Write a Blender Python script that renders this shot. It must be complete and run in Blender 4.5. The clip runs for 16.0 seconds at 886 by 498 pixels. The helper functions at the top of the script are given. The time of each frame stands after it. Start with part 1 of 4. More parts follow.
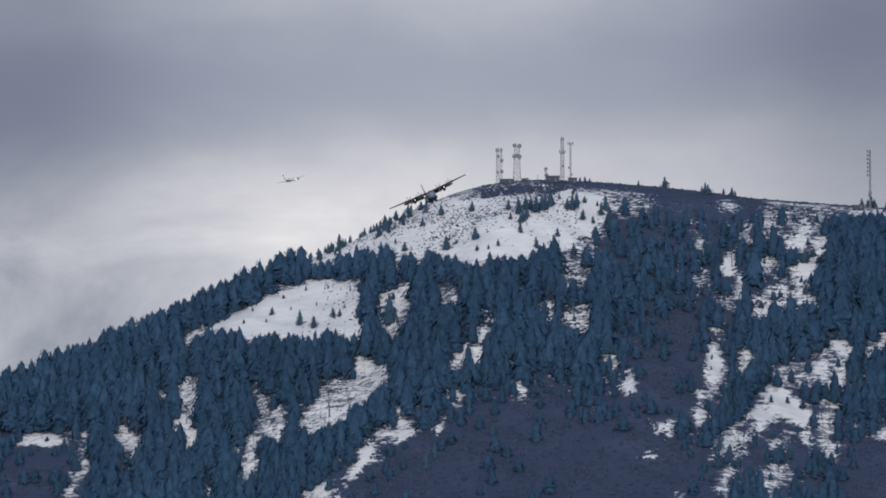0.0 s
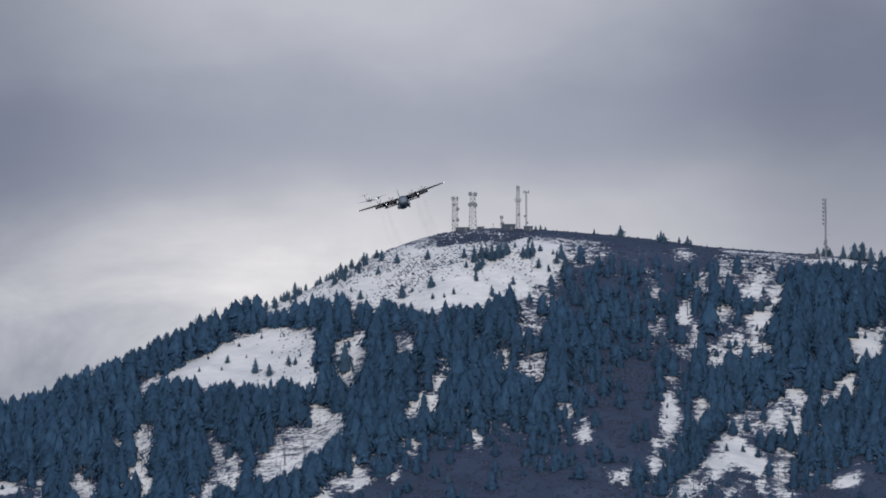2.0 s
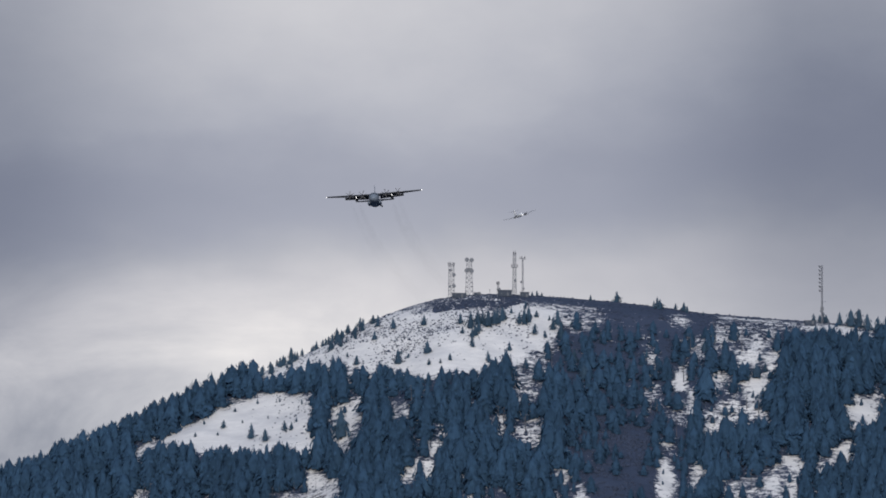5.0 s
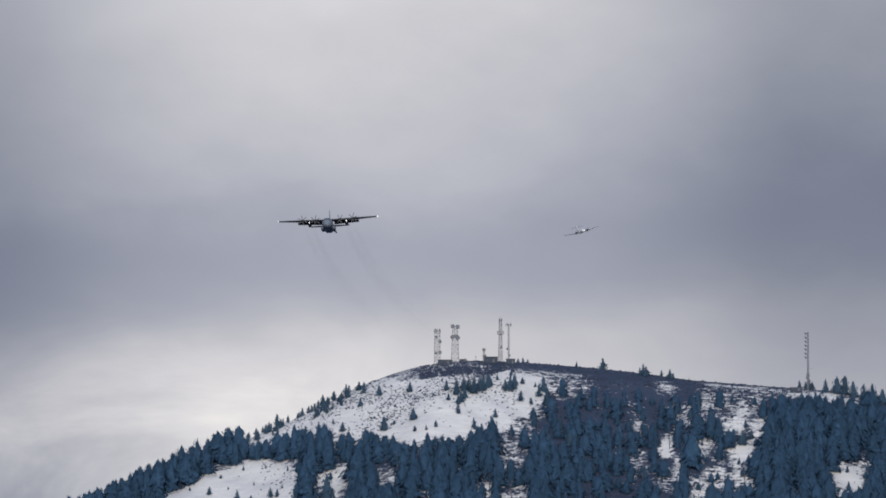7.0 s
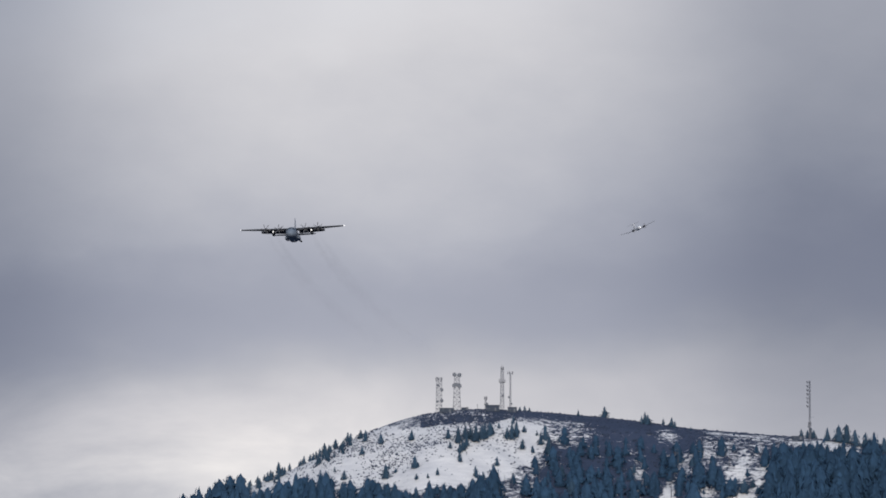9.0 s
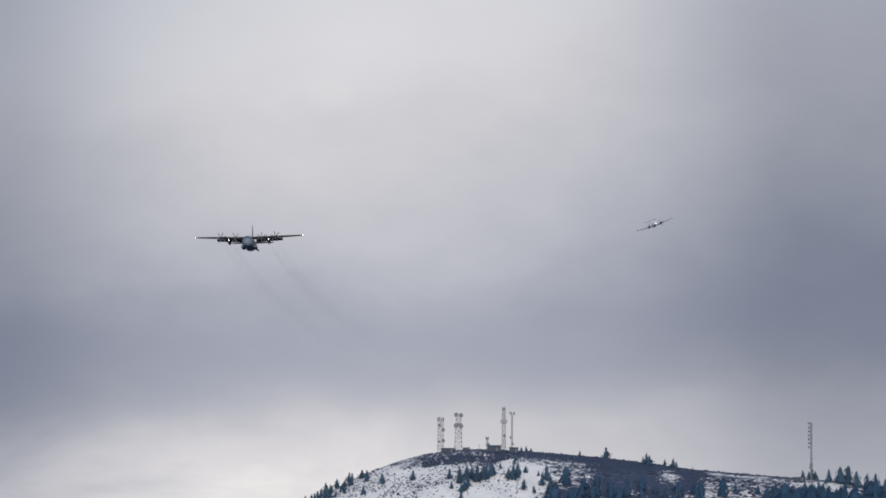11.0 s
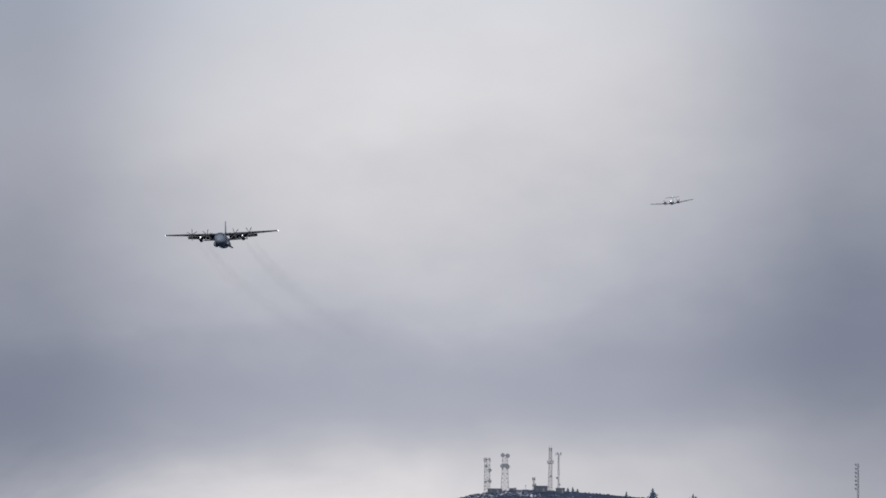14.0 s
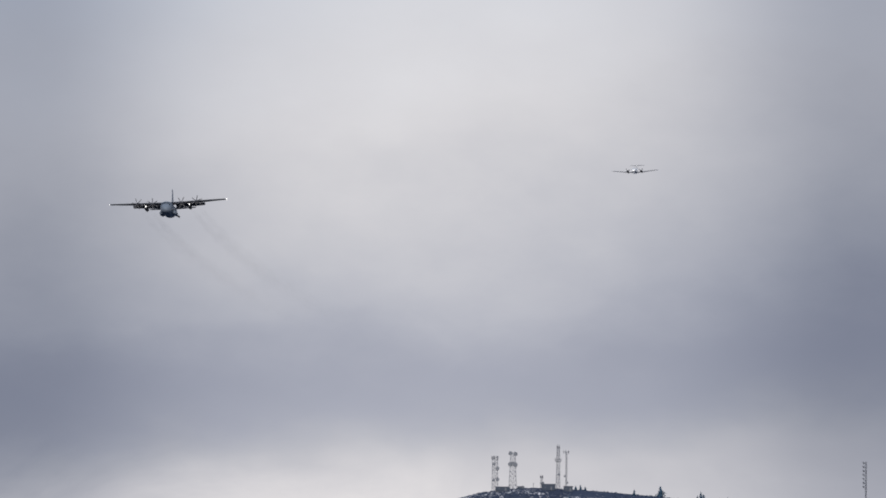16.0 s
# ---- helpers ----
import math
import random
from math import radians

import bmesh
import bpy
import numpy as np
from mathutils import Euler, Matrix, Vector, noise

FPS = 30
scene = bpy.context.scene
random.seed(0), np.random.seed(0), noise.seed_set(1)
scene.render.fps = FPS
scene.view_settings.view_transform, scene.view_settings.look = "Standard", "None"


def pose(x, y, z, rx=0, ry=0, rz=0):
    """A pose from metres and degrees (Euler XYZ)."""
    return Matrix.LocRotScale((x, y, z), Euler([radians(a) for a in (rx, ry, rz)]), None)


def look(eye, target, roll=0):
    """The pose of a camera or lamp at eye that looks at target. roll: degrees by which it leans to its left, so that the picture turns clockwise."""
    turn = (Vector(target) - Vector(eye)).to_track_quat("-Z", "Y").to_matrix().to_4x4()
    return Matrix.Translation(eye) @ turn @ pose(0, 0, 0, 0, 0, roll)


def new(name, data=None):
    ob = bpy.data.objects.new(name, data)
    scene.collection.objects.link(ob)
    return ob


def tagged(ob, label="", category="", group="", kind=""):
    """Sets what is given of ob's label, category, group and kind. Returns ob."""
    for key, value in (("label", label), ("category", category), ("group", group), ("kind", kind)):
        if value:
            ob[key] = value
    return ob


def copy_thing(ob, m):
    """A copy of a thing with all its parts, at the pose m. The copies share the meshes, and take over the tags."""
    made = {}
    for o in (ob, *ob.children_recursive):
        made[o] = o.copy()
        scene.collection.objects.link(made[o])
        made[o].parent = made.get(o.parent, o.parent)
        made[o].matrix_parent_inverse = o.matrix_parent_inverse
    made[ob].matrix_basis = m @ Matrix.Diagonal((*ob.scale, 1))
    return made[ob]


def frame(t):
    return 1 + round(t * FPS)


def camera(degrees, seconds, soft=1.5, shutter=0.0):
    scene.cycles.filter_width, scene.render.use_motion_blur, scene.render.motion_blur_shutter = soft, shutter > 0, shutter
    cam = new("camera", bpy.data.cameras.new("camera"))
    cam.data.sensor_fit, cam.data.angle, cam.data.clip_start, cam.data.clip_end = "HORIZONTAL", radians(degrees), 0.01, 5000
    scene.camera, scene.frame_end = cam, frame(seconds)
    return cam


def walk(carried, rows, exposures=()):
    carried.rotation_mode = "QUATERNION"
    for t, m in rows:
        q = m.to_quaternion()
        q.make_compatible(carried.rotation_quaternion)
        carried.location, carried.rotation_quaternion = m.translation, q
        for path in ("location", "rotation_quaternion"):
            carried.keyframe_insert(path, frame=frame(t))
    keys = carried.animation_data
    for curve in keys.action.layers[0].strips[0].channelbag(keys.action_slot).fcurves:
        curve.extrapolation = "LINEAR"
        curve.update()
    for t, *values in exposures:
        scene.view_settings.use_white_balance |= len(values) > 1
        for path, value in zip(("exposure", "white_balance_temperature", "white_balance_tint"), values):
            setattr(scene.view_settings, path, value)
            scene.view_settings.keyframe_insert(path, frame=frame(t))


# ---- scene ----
# ---------------------------------------------------------------- camera
# A long lens on a tripod head in the valley; it only turns.
EYE = (0.0, 0.0, 1.7)


def aim(turn, tilt, lean):
    return pose(*EYE) @ pose(0, 0, 0, 0, 0, turn) @ pose(0, 0, 0, 90 + tilt) @ pose(0, 0, 0, 0, 0, lean)


cam = camera(8.0, 16.0, soft=1.8)
walk(cam, [
    (0, aim(0.0018, 6.4031, -0.030)),
    (0.5, aim(-0.1483, 6.4686, 0.003)),
    (1, aim(-0.2771, 6.5726, -0.006)),
    (1.5, aim(-0.3854, 6.6991, -0.051)),
    (2, aim(-0.4017, 6.8401, -0.023)),
    (2.5, aim(-0.3927, 6.9183, 0.061)),
    (3, aim(-0.3809, 7.0353, 0.132)),
    (3.5, aim(-0.3711, 7.1833, 0.156)),
    (4, aim(-0.3563, 7.2621, 0.150)),
    (6.5, aim(-0.5831, 7.8566, 0.135)),
    (7, aim(-0.5597, 8.0374, 0.169)),
    (7.5, aim(-0.5448, 8.1926, 0.266)),
    (8, aim(-0.5418, 8.2732, 0.313)),
    (8.5, aim(-0.5417, 8.3717, 0.260)),
    (9, aim(-0.5414, 8.4739, 0.222)),
    (11.5, aim(-0.4897, 8.9354, 0.455)),
    (12, aim(-0.4373, 9.0358, 0.515)),
    (12.5, aim(-0.3362, 9.1140, 0.568)),
    (13, aim(-0.2022, 9.1967, 0.580)),
    (13.5, aim(-0.1140, 9.2086, 0.573)),
    (14, aim(-0.0867, 9.1973, 0.598)),
    (14.5, aim(-0.0912, 9.1956, 0.630)),
    (15, aim(-0.0927, 9.1803, 0.618)),
    (15.5, aim(-0.0820, 9.1754, 0.604)),
    (16, aim(-0.0152, 9.1795, 0.618)),
], exposures=[(0, 0.04, 6280, 11), (3, 0.06, 6370, 11), (7, 0.10, 6480, 11), (9, 0.12, 6490, 11), (16, 0.15, 6530, 11)])

# ---------------------------------------------------------------- sky and sun
SUN_EL, SUN_AZ = 6.5, 182.0  # degrees; the sun is veiled by the overcast


def build_sky():
    world = bpy.data.worlds.new("sky")
    scene.world = world
    world.use_nodes = True
    nt = world.node_tree
    nt.nodes.clear()
    N = lambda kind, **kw: node(nt, kind, **kw)
    out = N("ShaderNodeOutputWorld")
    sky = N("ShaderNodeTexSky")
    sky.sky_type, sky.sun_disc = "NISHITA", False
    sky.sun_elevation, sky.sun_rotation = radians(SUN_EL), radians(SUN_AZ)
    clear = N("ShaderNodeBackground", Strength=0.05)
    nt.links.new(sky.outputs[0], clear.inputs[0])
    # the cloud deck: layers by height above the horizon, bent and broken by noise
    co = N("ShaderNodeTexCoord")
    sep = N("ShaderNodeSeparateXYZ")
    nt.links.new(co.outputs["Generated"], sep.inputs[0])
    stretch = N("ShaderNodeMapping", Scale=(1.0, 1.0, 1.8))
    nt.links.new(co.outputs["Generated"], stretch.inputs[0])
    big = N("ShaderNodeTexNoise", Scale=13.0, Detail=5.0, Roughness=0.5)
    fine = N("ShaderNodeTexNoise", Scale=34.0, Detail=7.0, Roughness=0.55)
    for n in (big, fine):
        nt.links.new(stretch.outputs[0], n.inputs["Vector"])
    # torn billows near the horizon, heavier towards the left
    torn = N("ShaderNodeTexNoise", Scale=27.0, Detail=9.0, Roughness=0.58, Distortion=0.5)
    nt.links.new(stretch.outputs[0], torn.inputs["Vector"])
    low = node(nt, "ShaderNodeMapRange", **{"From Min": 0.137, "From Max": 0.108})
    low.interpolation_type = "SMOOTHSTEP"
    nt.links.new(sep.outputs[2], low.inputs["Value"])
    left = node(nt, "ShaderNodeMapRange", **{"From Min": 0.03, "From Max": -0.05, "To Min": 0.35})
    left.interpolation_type = "SMOOTHSTEP"
    nt.links.new(sep.outputs[0], left.inputs["Value"])
    billow = maths(nt, "MULTIPLY", maths(nt, "MULTIPLY", low.outputs[0], left.outputs[0]), maths(nt, "SUBTRACT", torn.outputs[0], 0.5))
    wob = maths(nt, "MULTIPLY_ADD", big.outputs[0], 0.030, -0.015)
    wob2 = maths(nt, "MULTIPLY_ADD", fine.outputs[0], 0.014, -0.007)
    h = maths(nt, "ADD", maths(nt, "ADD", sep.outputs[2], wob), wob2)
    h = maths(nt, "MULTIPLY_ADD", sep.outputs[0], -0.06, h)
    ramp = N("ShaderNodeValToRGB")
    ramp.color_ramp.interpolation = "B_SPLINE"
    nt.links.new(maths(nt, "MULTIPLY", h, 4.0), ramp.inputs[0])
    stops = [(0.0, (0.54, 0.55, 0.57)), (0.40, (0.72, 0.71, 0.715)), (0.46, (0.595, 0.588, 0.61)), (0.495, (0.555, 0.55, 0.58)), (0.518, (0.433, 0.443, 0.487)),
             (0.545, (0.318, 0.337, 0.41)), (0.58, (0.325, 0.342, 0.41)), (0.615, (0.40, 0.416, 0.475)), (0.675, (0.525, 0.528, 0.56)),
             (0.74, (0.615, 0.612, 0.635)), (0.85, (0.52, 0.56, 0.63)), (1.0, (0.36, 0.44, 0.58))]
    els = ramp.color_ramp.elements
    while len(els) < len(stops):
        els.new(0.5)
    for e, (p, c) in zip(els, stops):
        e.position, e.color = p, (*c, 1)
    # lens falloff painted into the sky: lighter in the middle, darker to both sides
    side = maths(nt, "MULTIPLY", maths(nt, "MULTIPLY", sep.outputs[0], sep.outputs[0]), 204.0)
    side = maths(nt, "MULTIPLY", maths(nt, "MULTIPLY_ADD", side, side, side), 0.42)
    side = maths(nt, "SMOOTH_MIN", side, 0.46, 0.35)
    above = node(nt, "ShaderNodeMapRange", **{"From Min": 0.108, "From Max": 0.15})
    above.interpolation_type = "SMOOTHSTEP"
    nt.links.new(sep.outputs[2], above.inputs["Value"])
    side = maths(nt, "MULTIPLY", side, maths(nt, "MULTIPLY_ADD", above.outputs[0], 0.10, 0.93))
    shade = maths(nt, "SUBTRACT", 1.06, side)
    # the upper deck is smooth, the lower one streaky
    calm = maths(nt, "MULTIPLY_ADD", above.outputs[0], -0.24, 0.40)
    tex = maths(nt, "MULTIPLY_ADD", maths(nt, "SUBTRACT", fine.outputs[0], 0.5), calm, 1.01)
    tex = maths(nt, "ADD", tex, maths(nt, "MULTIPLY", billow, 1.8))
    shade = maths(nt, "MULTIPLY", shade, tex)
    # darker sky turns bluer too, the painted falloff at the sides included
    thick = N("ShaderNodeCombineXYZ")
    for i, power in enumerate((1.12, 1.03, 0.84)):
        nt.links.new(maths(nt, "POWER", shade, power), thick.inputs[i])
    cloud = N("ShaderNodeVectorMath")
    cloud.operation = "MULTIPLY"
    nt.links.new(ramp.outputs[0], cloud.inputs[0])
    nt.links.new(thick.outputs[0], cloud.inputs[1])
    deck = N("ShaderNodeBackground", Strength=1.0)
    nt.links.new(cloud.outputs[0], deck.inputs[0])
    add = N("ShaderNodeMixShader", Fac=0.97)
    nt.links.new(clear.outputs[0], add.inputs[1])
    nt.links.new(deck.outputs[0], add.inputs[2])
    nt.links.new(add.outputs[0], out.inputs[0])
    lamp = bpy.data.lights.new("sun", "SUN")
    lamp.energy, lamp.angle, lamp.color = 2.5, radians(10), (1.0, 0.97, 0.92)
    sun = new("sun", lamp)
    a, e = radians(SUN_AZ), radians(SUN_EL)
    way = Vector((math.sin(a) * math.cos(e), math.cos(a) * math.cos(e), math.sin(e)))
    sun.matrix_world = look(way * 3000, (0, 0, 0))


def node(nt, kind, **kw):
    n = nt.nodes.new(kind)
    for k, v in kw.items():
        n.inputs[k].default_value = v
    return n


def maths(nt, op, a, b=0.0, c=0.0):
    n = nt.nodes.new("ShaderNodeMath")
    n.operation = op
    for i, v in enumerate((a, b, c)):
        if isinstance(v, (int, float)):
            n.inputs[i].default_value = v
        else:
            nt.links.new(v, n.inputs[i])
    return n.outputs[0]


build_sky()

# ---------------------------------------------------------------- materials


def material(name, base, rough=0.7, metal=0.0, vary=0.25, scale=1.0, fine=8.0, bump=0.15, per_object=0.0, per_island=0.0, soft=0.0):
    """A surface with broad and fine changes of tone, and fine relief; scale is in features per metre."""
    m = bpy.data.materials.new(name)
    m.use_nodes = True
    nt = m.node_tree
    bsdf = nt.nodes["Principled BSDF"]
    co = node(nt, "ShaderNodeTexCoord")
    broad = node(nt, "ShaderNodeTexNoise", Scale=scale, Detail=4.0)
    small = node(nt, "ShaderNodeTexNoise", Scale=scale * fine, Detail=5.0)
    for n in (broad, small):
        nt.links.new(co.outputs["Object"], n.inputs["Vector"])
    tone = maths(nt, "ADD", maths(nt, "MULTIPLY_ADD", broad.outputs[0], vary, 1 - vary / 2), maths(nt, "MULTIPLY_ADD", small.outputs[0], vary, -vary / 2))
    if per_object:
        info = node(nt, "ShaderNodeObjectInfo")
        tone = maths(nt, "MULTIPLY", tone, maths(nt, "MULTIPLY_ADD", info.outputs["Random"], per_object, 1 - per_object / 2))
    if per_island:
        geo = node(nt, "ShaderNodeNewGeometry")
        tone = maths(nt, "MULTIPLY", tone, maths(nt, "MULTIPLY_ADD", geo.outputs["Random Per Island"], per_island, 1 - per_island / 2))
    mul = node(nt, "ShaderNodeVectorMath")
    mul.operation = "SCALE"
    mul.inputs[0].default_value = base
    nt.links.new(tone, mul.inputs["Scale"])
    nt.links.new(mul.outputs[0], bsdf.inputs["Base Color"])
    bsdf.inputs["Metallic"].default_value = metal
    nt.links.new(maths(nt, "MULTIPLY_ADD", small.outputs[0], 0.2, rough - 0.1), bsdf.inputs["Roughness"])
    if soft:
        # shade needles by a normal bent up and towards the camera, to flatten dark gaps
        geo = node(nt, "ShaderNodeNewGeometry")
        lean = node(nt, "ShaderNodeVectorMath")
        lean.operation = "MULTIPLY_ADD"
        lean.inputs[1].default_value = (1 - soft,) * 3
        lean.inputs[2].default_value = (0, -0.74 * soft, 0.67 * soft)
        nt.links.new(geo.outputs["Normal"], lean.inputs[0])
        unit = node(nt, "ShaderNodeVectorMath")
        unit.operation = "NORMALIZE"
        nt.links.new(lean.outputs[0], unit.inputs[0])
        nt.links.new(unit.outputs[0], bsdf.inputs["Normal"])
        bsdf.inputs["Specular IOR Level"].default_value = 0.1
        # light comes through the sprays as well
        thin = node(nt, "ShaderNodeBsdfTranslucent")
        nt.links.new(mul.outputs[0], thin.inputs["Color"])
        both = node(nt, "ShaderNodeMixShader")
        both.inputs[0].default_value = 0.12
        nt.links.new(bsdf.outputs[0], both.inputs[1])
        nt.links.new(thin.outputs[0], both.inputs[2])
        nt.links.new(both.outputs[0], nt.nodes["Material Output"].inputs["Surface"])
    if bump:
        b = node(nt, "ShaderNodeBump", Strength=bump, Distance=0.1)
        nt.links.new(small.outputs[0], b.inputs["Height"])
        nt.links.new(b.outputs[0], bsdf.inputs["Normal"])
    return m


def ground_material():
    """Brown brush and needle litter, grey scree, all shifted to haze blue, and snow where the snow cover lies."""
    m = bpy.data.materials.new("hazed_mountain_ground")
    m.use_nodes = True
    nt = m.node_tree
    bsdf = nt.nodes["Principled BSDF"]
    co = node(nt, "ShaderNodeTexCoord")
    cover = nt.nodes.new("ShaderNodeAttribute")
    cover.attribute_name = "snow"
    flat = node(nt, "ShaderNodeMapping", Scale=(0.42, 1.0, 1.6))
    nt.links.new(co.outputs["Object"], flat.inputs[0])
    broad = node(nt, "ShaderNodeTexNoise", Scale=0.045, Detail=5.0, Roughness=0.6)
    mid = node(nt, "ShaderNodeTexNoise", Scale=0.17, Detail=6.0, Roughness=0.72)
    small = node(nt, "ShaderNodeTexNoise", Scale=0.62, Detail=5.0, Roughness=0.7)
    for n in (broad, mid, small):
        nt.links.new(flat.outputs[0], n.inputs["Vector"])
    n1 = maths(nt, "MULTIPLY_ADD", mid.outputs[0], 4.2, -2.1)
    tiny = node(nt, "ShaderNodeTexNoise", Scale=1.7, Detail=3.0, Roughness=0.6)
    nt.links.new(flat.outputs[0], tiny.inputs["Vector"])
    n2 = maths(nt, "ADD", maths(nt, "MULTIPLY_ADD", small.outputs[0], 5.6, -2.8), maths(nt, "MULTIPLY_ADD", tiny.outputs[0], 3.4, -1.7))
    s = maths(nt, "ADD", maths(nt, "ADD", cover.outputs["Fac"], n1), n2)
    edge = node(nt, "ShaderNodeMapRange", **{"From Min": -0.06, "From Max": 0.10})
    edge.interpolation_type = "SMOOTHSTEP"
    nt.links.new(s, edge.inputs["Value"])
    # soil tones with the blue of distant haze put into the colour
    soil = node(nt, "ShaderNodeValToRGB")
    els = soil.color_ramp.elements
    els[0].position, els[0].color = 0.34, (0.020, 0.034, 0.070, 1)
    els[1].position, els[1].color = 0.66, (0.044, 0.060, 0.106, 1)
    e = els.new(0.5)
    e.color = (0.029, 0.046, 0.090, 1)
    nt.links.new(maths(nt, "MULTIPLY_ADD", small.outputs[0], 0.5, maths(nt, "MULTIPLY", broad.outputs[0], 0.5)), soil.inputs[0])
    white = node(nt, "ShaderNodeValToRGB")
    els = white.color_ramp.elements
    els[0].position, els[0].color = 0.25, (0.58, 0.58, 0.60, 1)
    els[1].position, els[1].color = 0.7, (0.80, 0.79, 0.79, 1)
    nt.links.new(mid.outputs[0], white.inputs[0])
    mix = nt.nodes.new("ShaderNodeMix")
    mix.data_type = "RGBA"
    nt.links.new(edge.outputs[0], mix.inputs[0])
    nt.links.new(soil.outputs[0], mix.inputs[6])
    nt.links.new(white.outputs[0], mix.inputs[7])
    nt.links.new(mix.outputs[2], bsdf.inputs["Base Color"])
    bsdf.inputs["Roughness"].default_value = 0.85
    b = node(nt, "ShaderNodeBump", Strength=0.5, Distance=0.8)
    nt.links.new(maths(nt, "ADD", small.outputs[0], mid.outputs[0]), b.inputs["Height"])
    nt.links.new(b.outputs[0], bsdf.inputs["Normal"])
    return m


def smoke_material():
    """Thin brown exhaust haze that thins out along its length."""
    m = bpy.data.materials.new("exhaust_smoke")
    m.use_nodes = True
    nt = m.node_tree
    bsdf = nt.nodes["Principled BSDF"]
    bsdf.inputs["Base Color"].default_value = (0.075, 0.055, 0.052, 1)
    bsdf.inputs["Roughness"].default_value = 1.0
    bsdf.inputs["Specular IOR Level"].default_value = 0.0
    thick = nt.nodes.new("ShaderNodeAttribute")
    thick.attribute_name = "haze"
    co = node(nt, "ShaderNodeTexCoord")
    wisp = node(nt, "ShaderNodeTexNoise", Scale=0.12, Detail=5.0)
    nt.links.new(co.outputs["Object"], wisp.inputs["Vector"])
    a = maths(nt, "MULTIPLY", thick.outputs["Fac"], maths(nt, "MULTIPLY_ADD", wisp.outputs[0], 2.4, -0.5))
    nt.links.new(maths(nt, "MAXIMUM", a, 0.0), bsdf.inputs["Alpha"])
    return m


GROUND = ground_material()
# the blue of distance haze is mixed into both needle colours
NEEDLES = material("hazed_conifer_needles", (0.031, 0.067, 0.119), 0.9, vary=0.6, scale=0.014, fine=22, per_island=0.45, bump=0.0, soft=0.45)
NEEDLES_LONE = material("hazed_lone_needles", (0.042, 0.078, 0.122), 0.9, vary=0.4, scale=0.5, per_object=0.35, bump=0.0, soft=0.5)
BARK = material("conifer_bark", (0.075, 0.066, 0.066), 0.9, vary=0.5, scale=1.5, bump=0.4)
SNAG = material("weathered_dead_wood", (0.10, 0.10, 0.115), 0.85, vary=0.5, scale=1.0, bump=0.3)
# brown brush, its base colour turned blue to stand for haze
BRUSH = material("hazed_bare_brush", (0.030, 0.044, 0.082), 0.95, vary=0.5, scale=0.4, per_island=0.35, bump=0.3)
STEEL = material("galvanised_tower_steel", (0.13, 0.14, 0.17), 0.5, 0.3, vary=0.3, scale=0.5)
DISH = material("antenna_radome", (0.075, 0.088, 0.115), 0.55, vary=0.25, scale=0.8)
ANTENNA = material("antenna_panel", (0.055, 0.06, 0.075), 0.5, vary=0.2, scale=1.0)
HUT_WALL = material("hut_wall_paint", (0.030, 0.042, 0.066), 0.8, vary=0.4, scale=0.6)
HUT_ROOF = material("hut_sheet_roof", (0.04, 0.048, 0.062), 0.6, 0.3, vary=0.35, scale=0.8)
HUT_DOOR = material("hut_door_paint", (0.09, 0.10, 0.12), 0.6, vary=0.25, scale=1.0)
GREY = material("aircraft_grey_paint", (0.165, 0.198, 0.245), 0.5, vary=0.16, scale=0.35, fine=14, bump=0.03)
# grey darkened by the shade under wings, tanks and tailplane, also for nacelles
GREY_DARK = material("aircraft_grey_paint_with_shade", (0.024, 0.026, 0.032), 0.55, vary=0.2, scale=0.4, fine=14, bump=0.03)
BLACK = material("black_rubber_and_deicer", (0.025, 0.026, 0.03), 0.55, vary=0.25, scale=1.5)
PROP = material("propeller_blade_paint", (0.07, 0.07, 0.08), 0.5, vary=0.2, scale=2.0)
WHITE = material("aircraft_white_paint", (0.88, 0.88, 0.88), 0.3, vary=0.06, scale=0.6, bump=0.02)
WING_GREY = material("light_aircraft_wing_paint", (0.30, 0.305, 0.32), 0.45, vary=0.15, scale=0.8, bump=0.02)
GLASS = material("cockpit_glazing", (0.02, 0.025, 0.03), 0.12, vary=0.1, scale=2.0, bump=0.0)
SMOKE = smoke_material()


def glow(name, colour, power):
    m = bpy.data.materials.new(name)
    m.use_nodes = True
    b = m.node_tree.nodes["Principled BSDF"]
    b.inputs["Base Color"].default_value = (*colour, 1)
    b.inputs["Emission Color"].default_value = (*colour, 1)
    b.inputs["Emission Strength"].default_value = power
    return m


# glow of the wingtip lights, also used for the glints on the tank pylons
LAMP_AND_GLINT = glow("lit_tip_lamp_and_glint", (1.0, 0.98, 0.94), 1.6)
# glow added to whiten the small aircraft's nose
NOSE_GLEAM = glow("nose_gleam_glow", (1.0, 0.99, 0.97), 1.8)

# ---------------------------------------------------------------- mesh helpers


def part(name, bm, mat, parent=None, label=""):
    """Links a bmesh as one mesh object, under a thing or a part."""
    me = bpy.data.meshes.new(name)
    bmesh.ops.recalc_face_normals(bm, faces=bm.faces)
    bm.to_mesh(me)
    bm.free()
    me.materials.append(mat)
    ob = new(name, me)
    ob.parent = parent
    return tagged(ob, label)


def smooth(ob, angle=40):
    ob.data.set_sharp_from_angle(angle=radians(angle)) if len(ob.data.polygons) else None
    for p in ob.data.polygons:
        p.use_smooth = True
    return ob


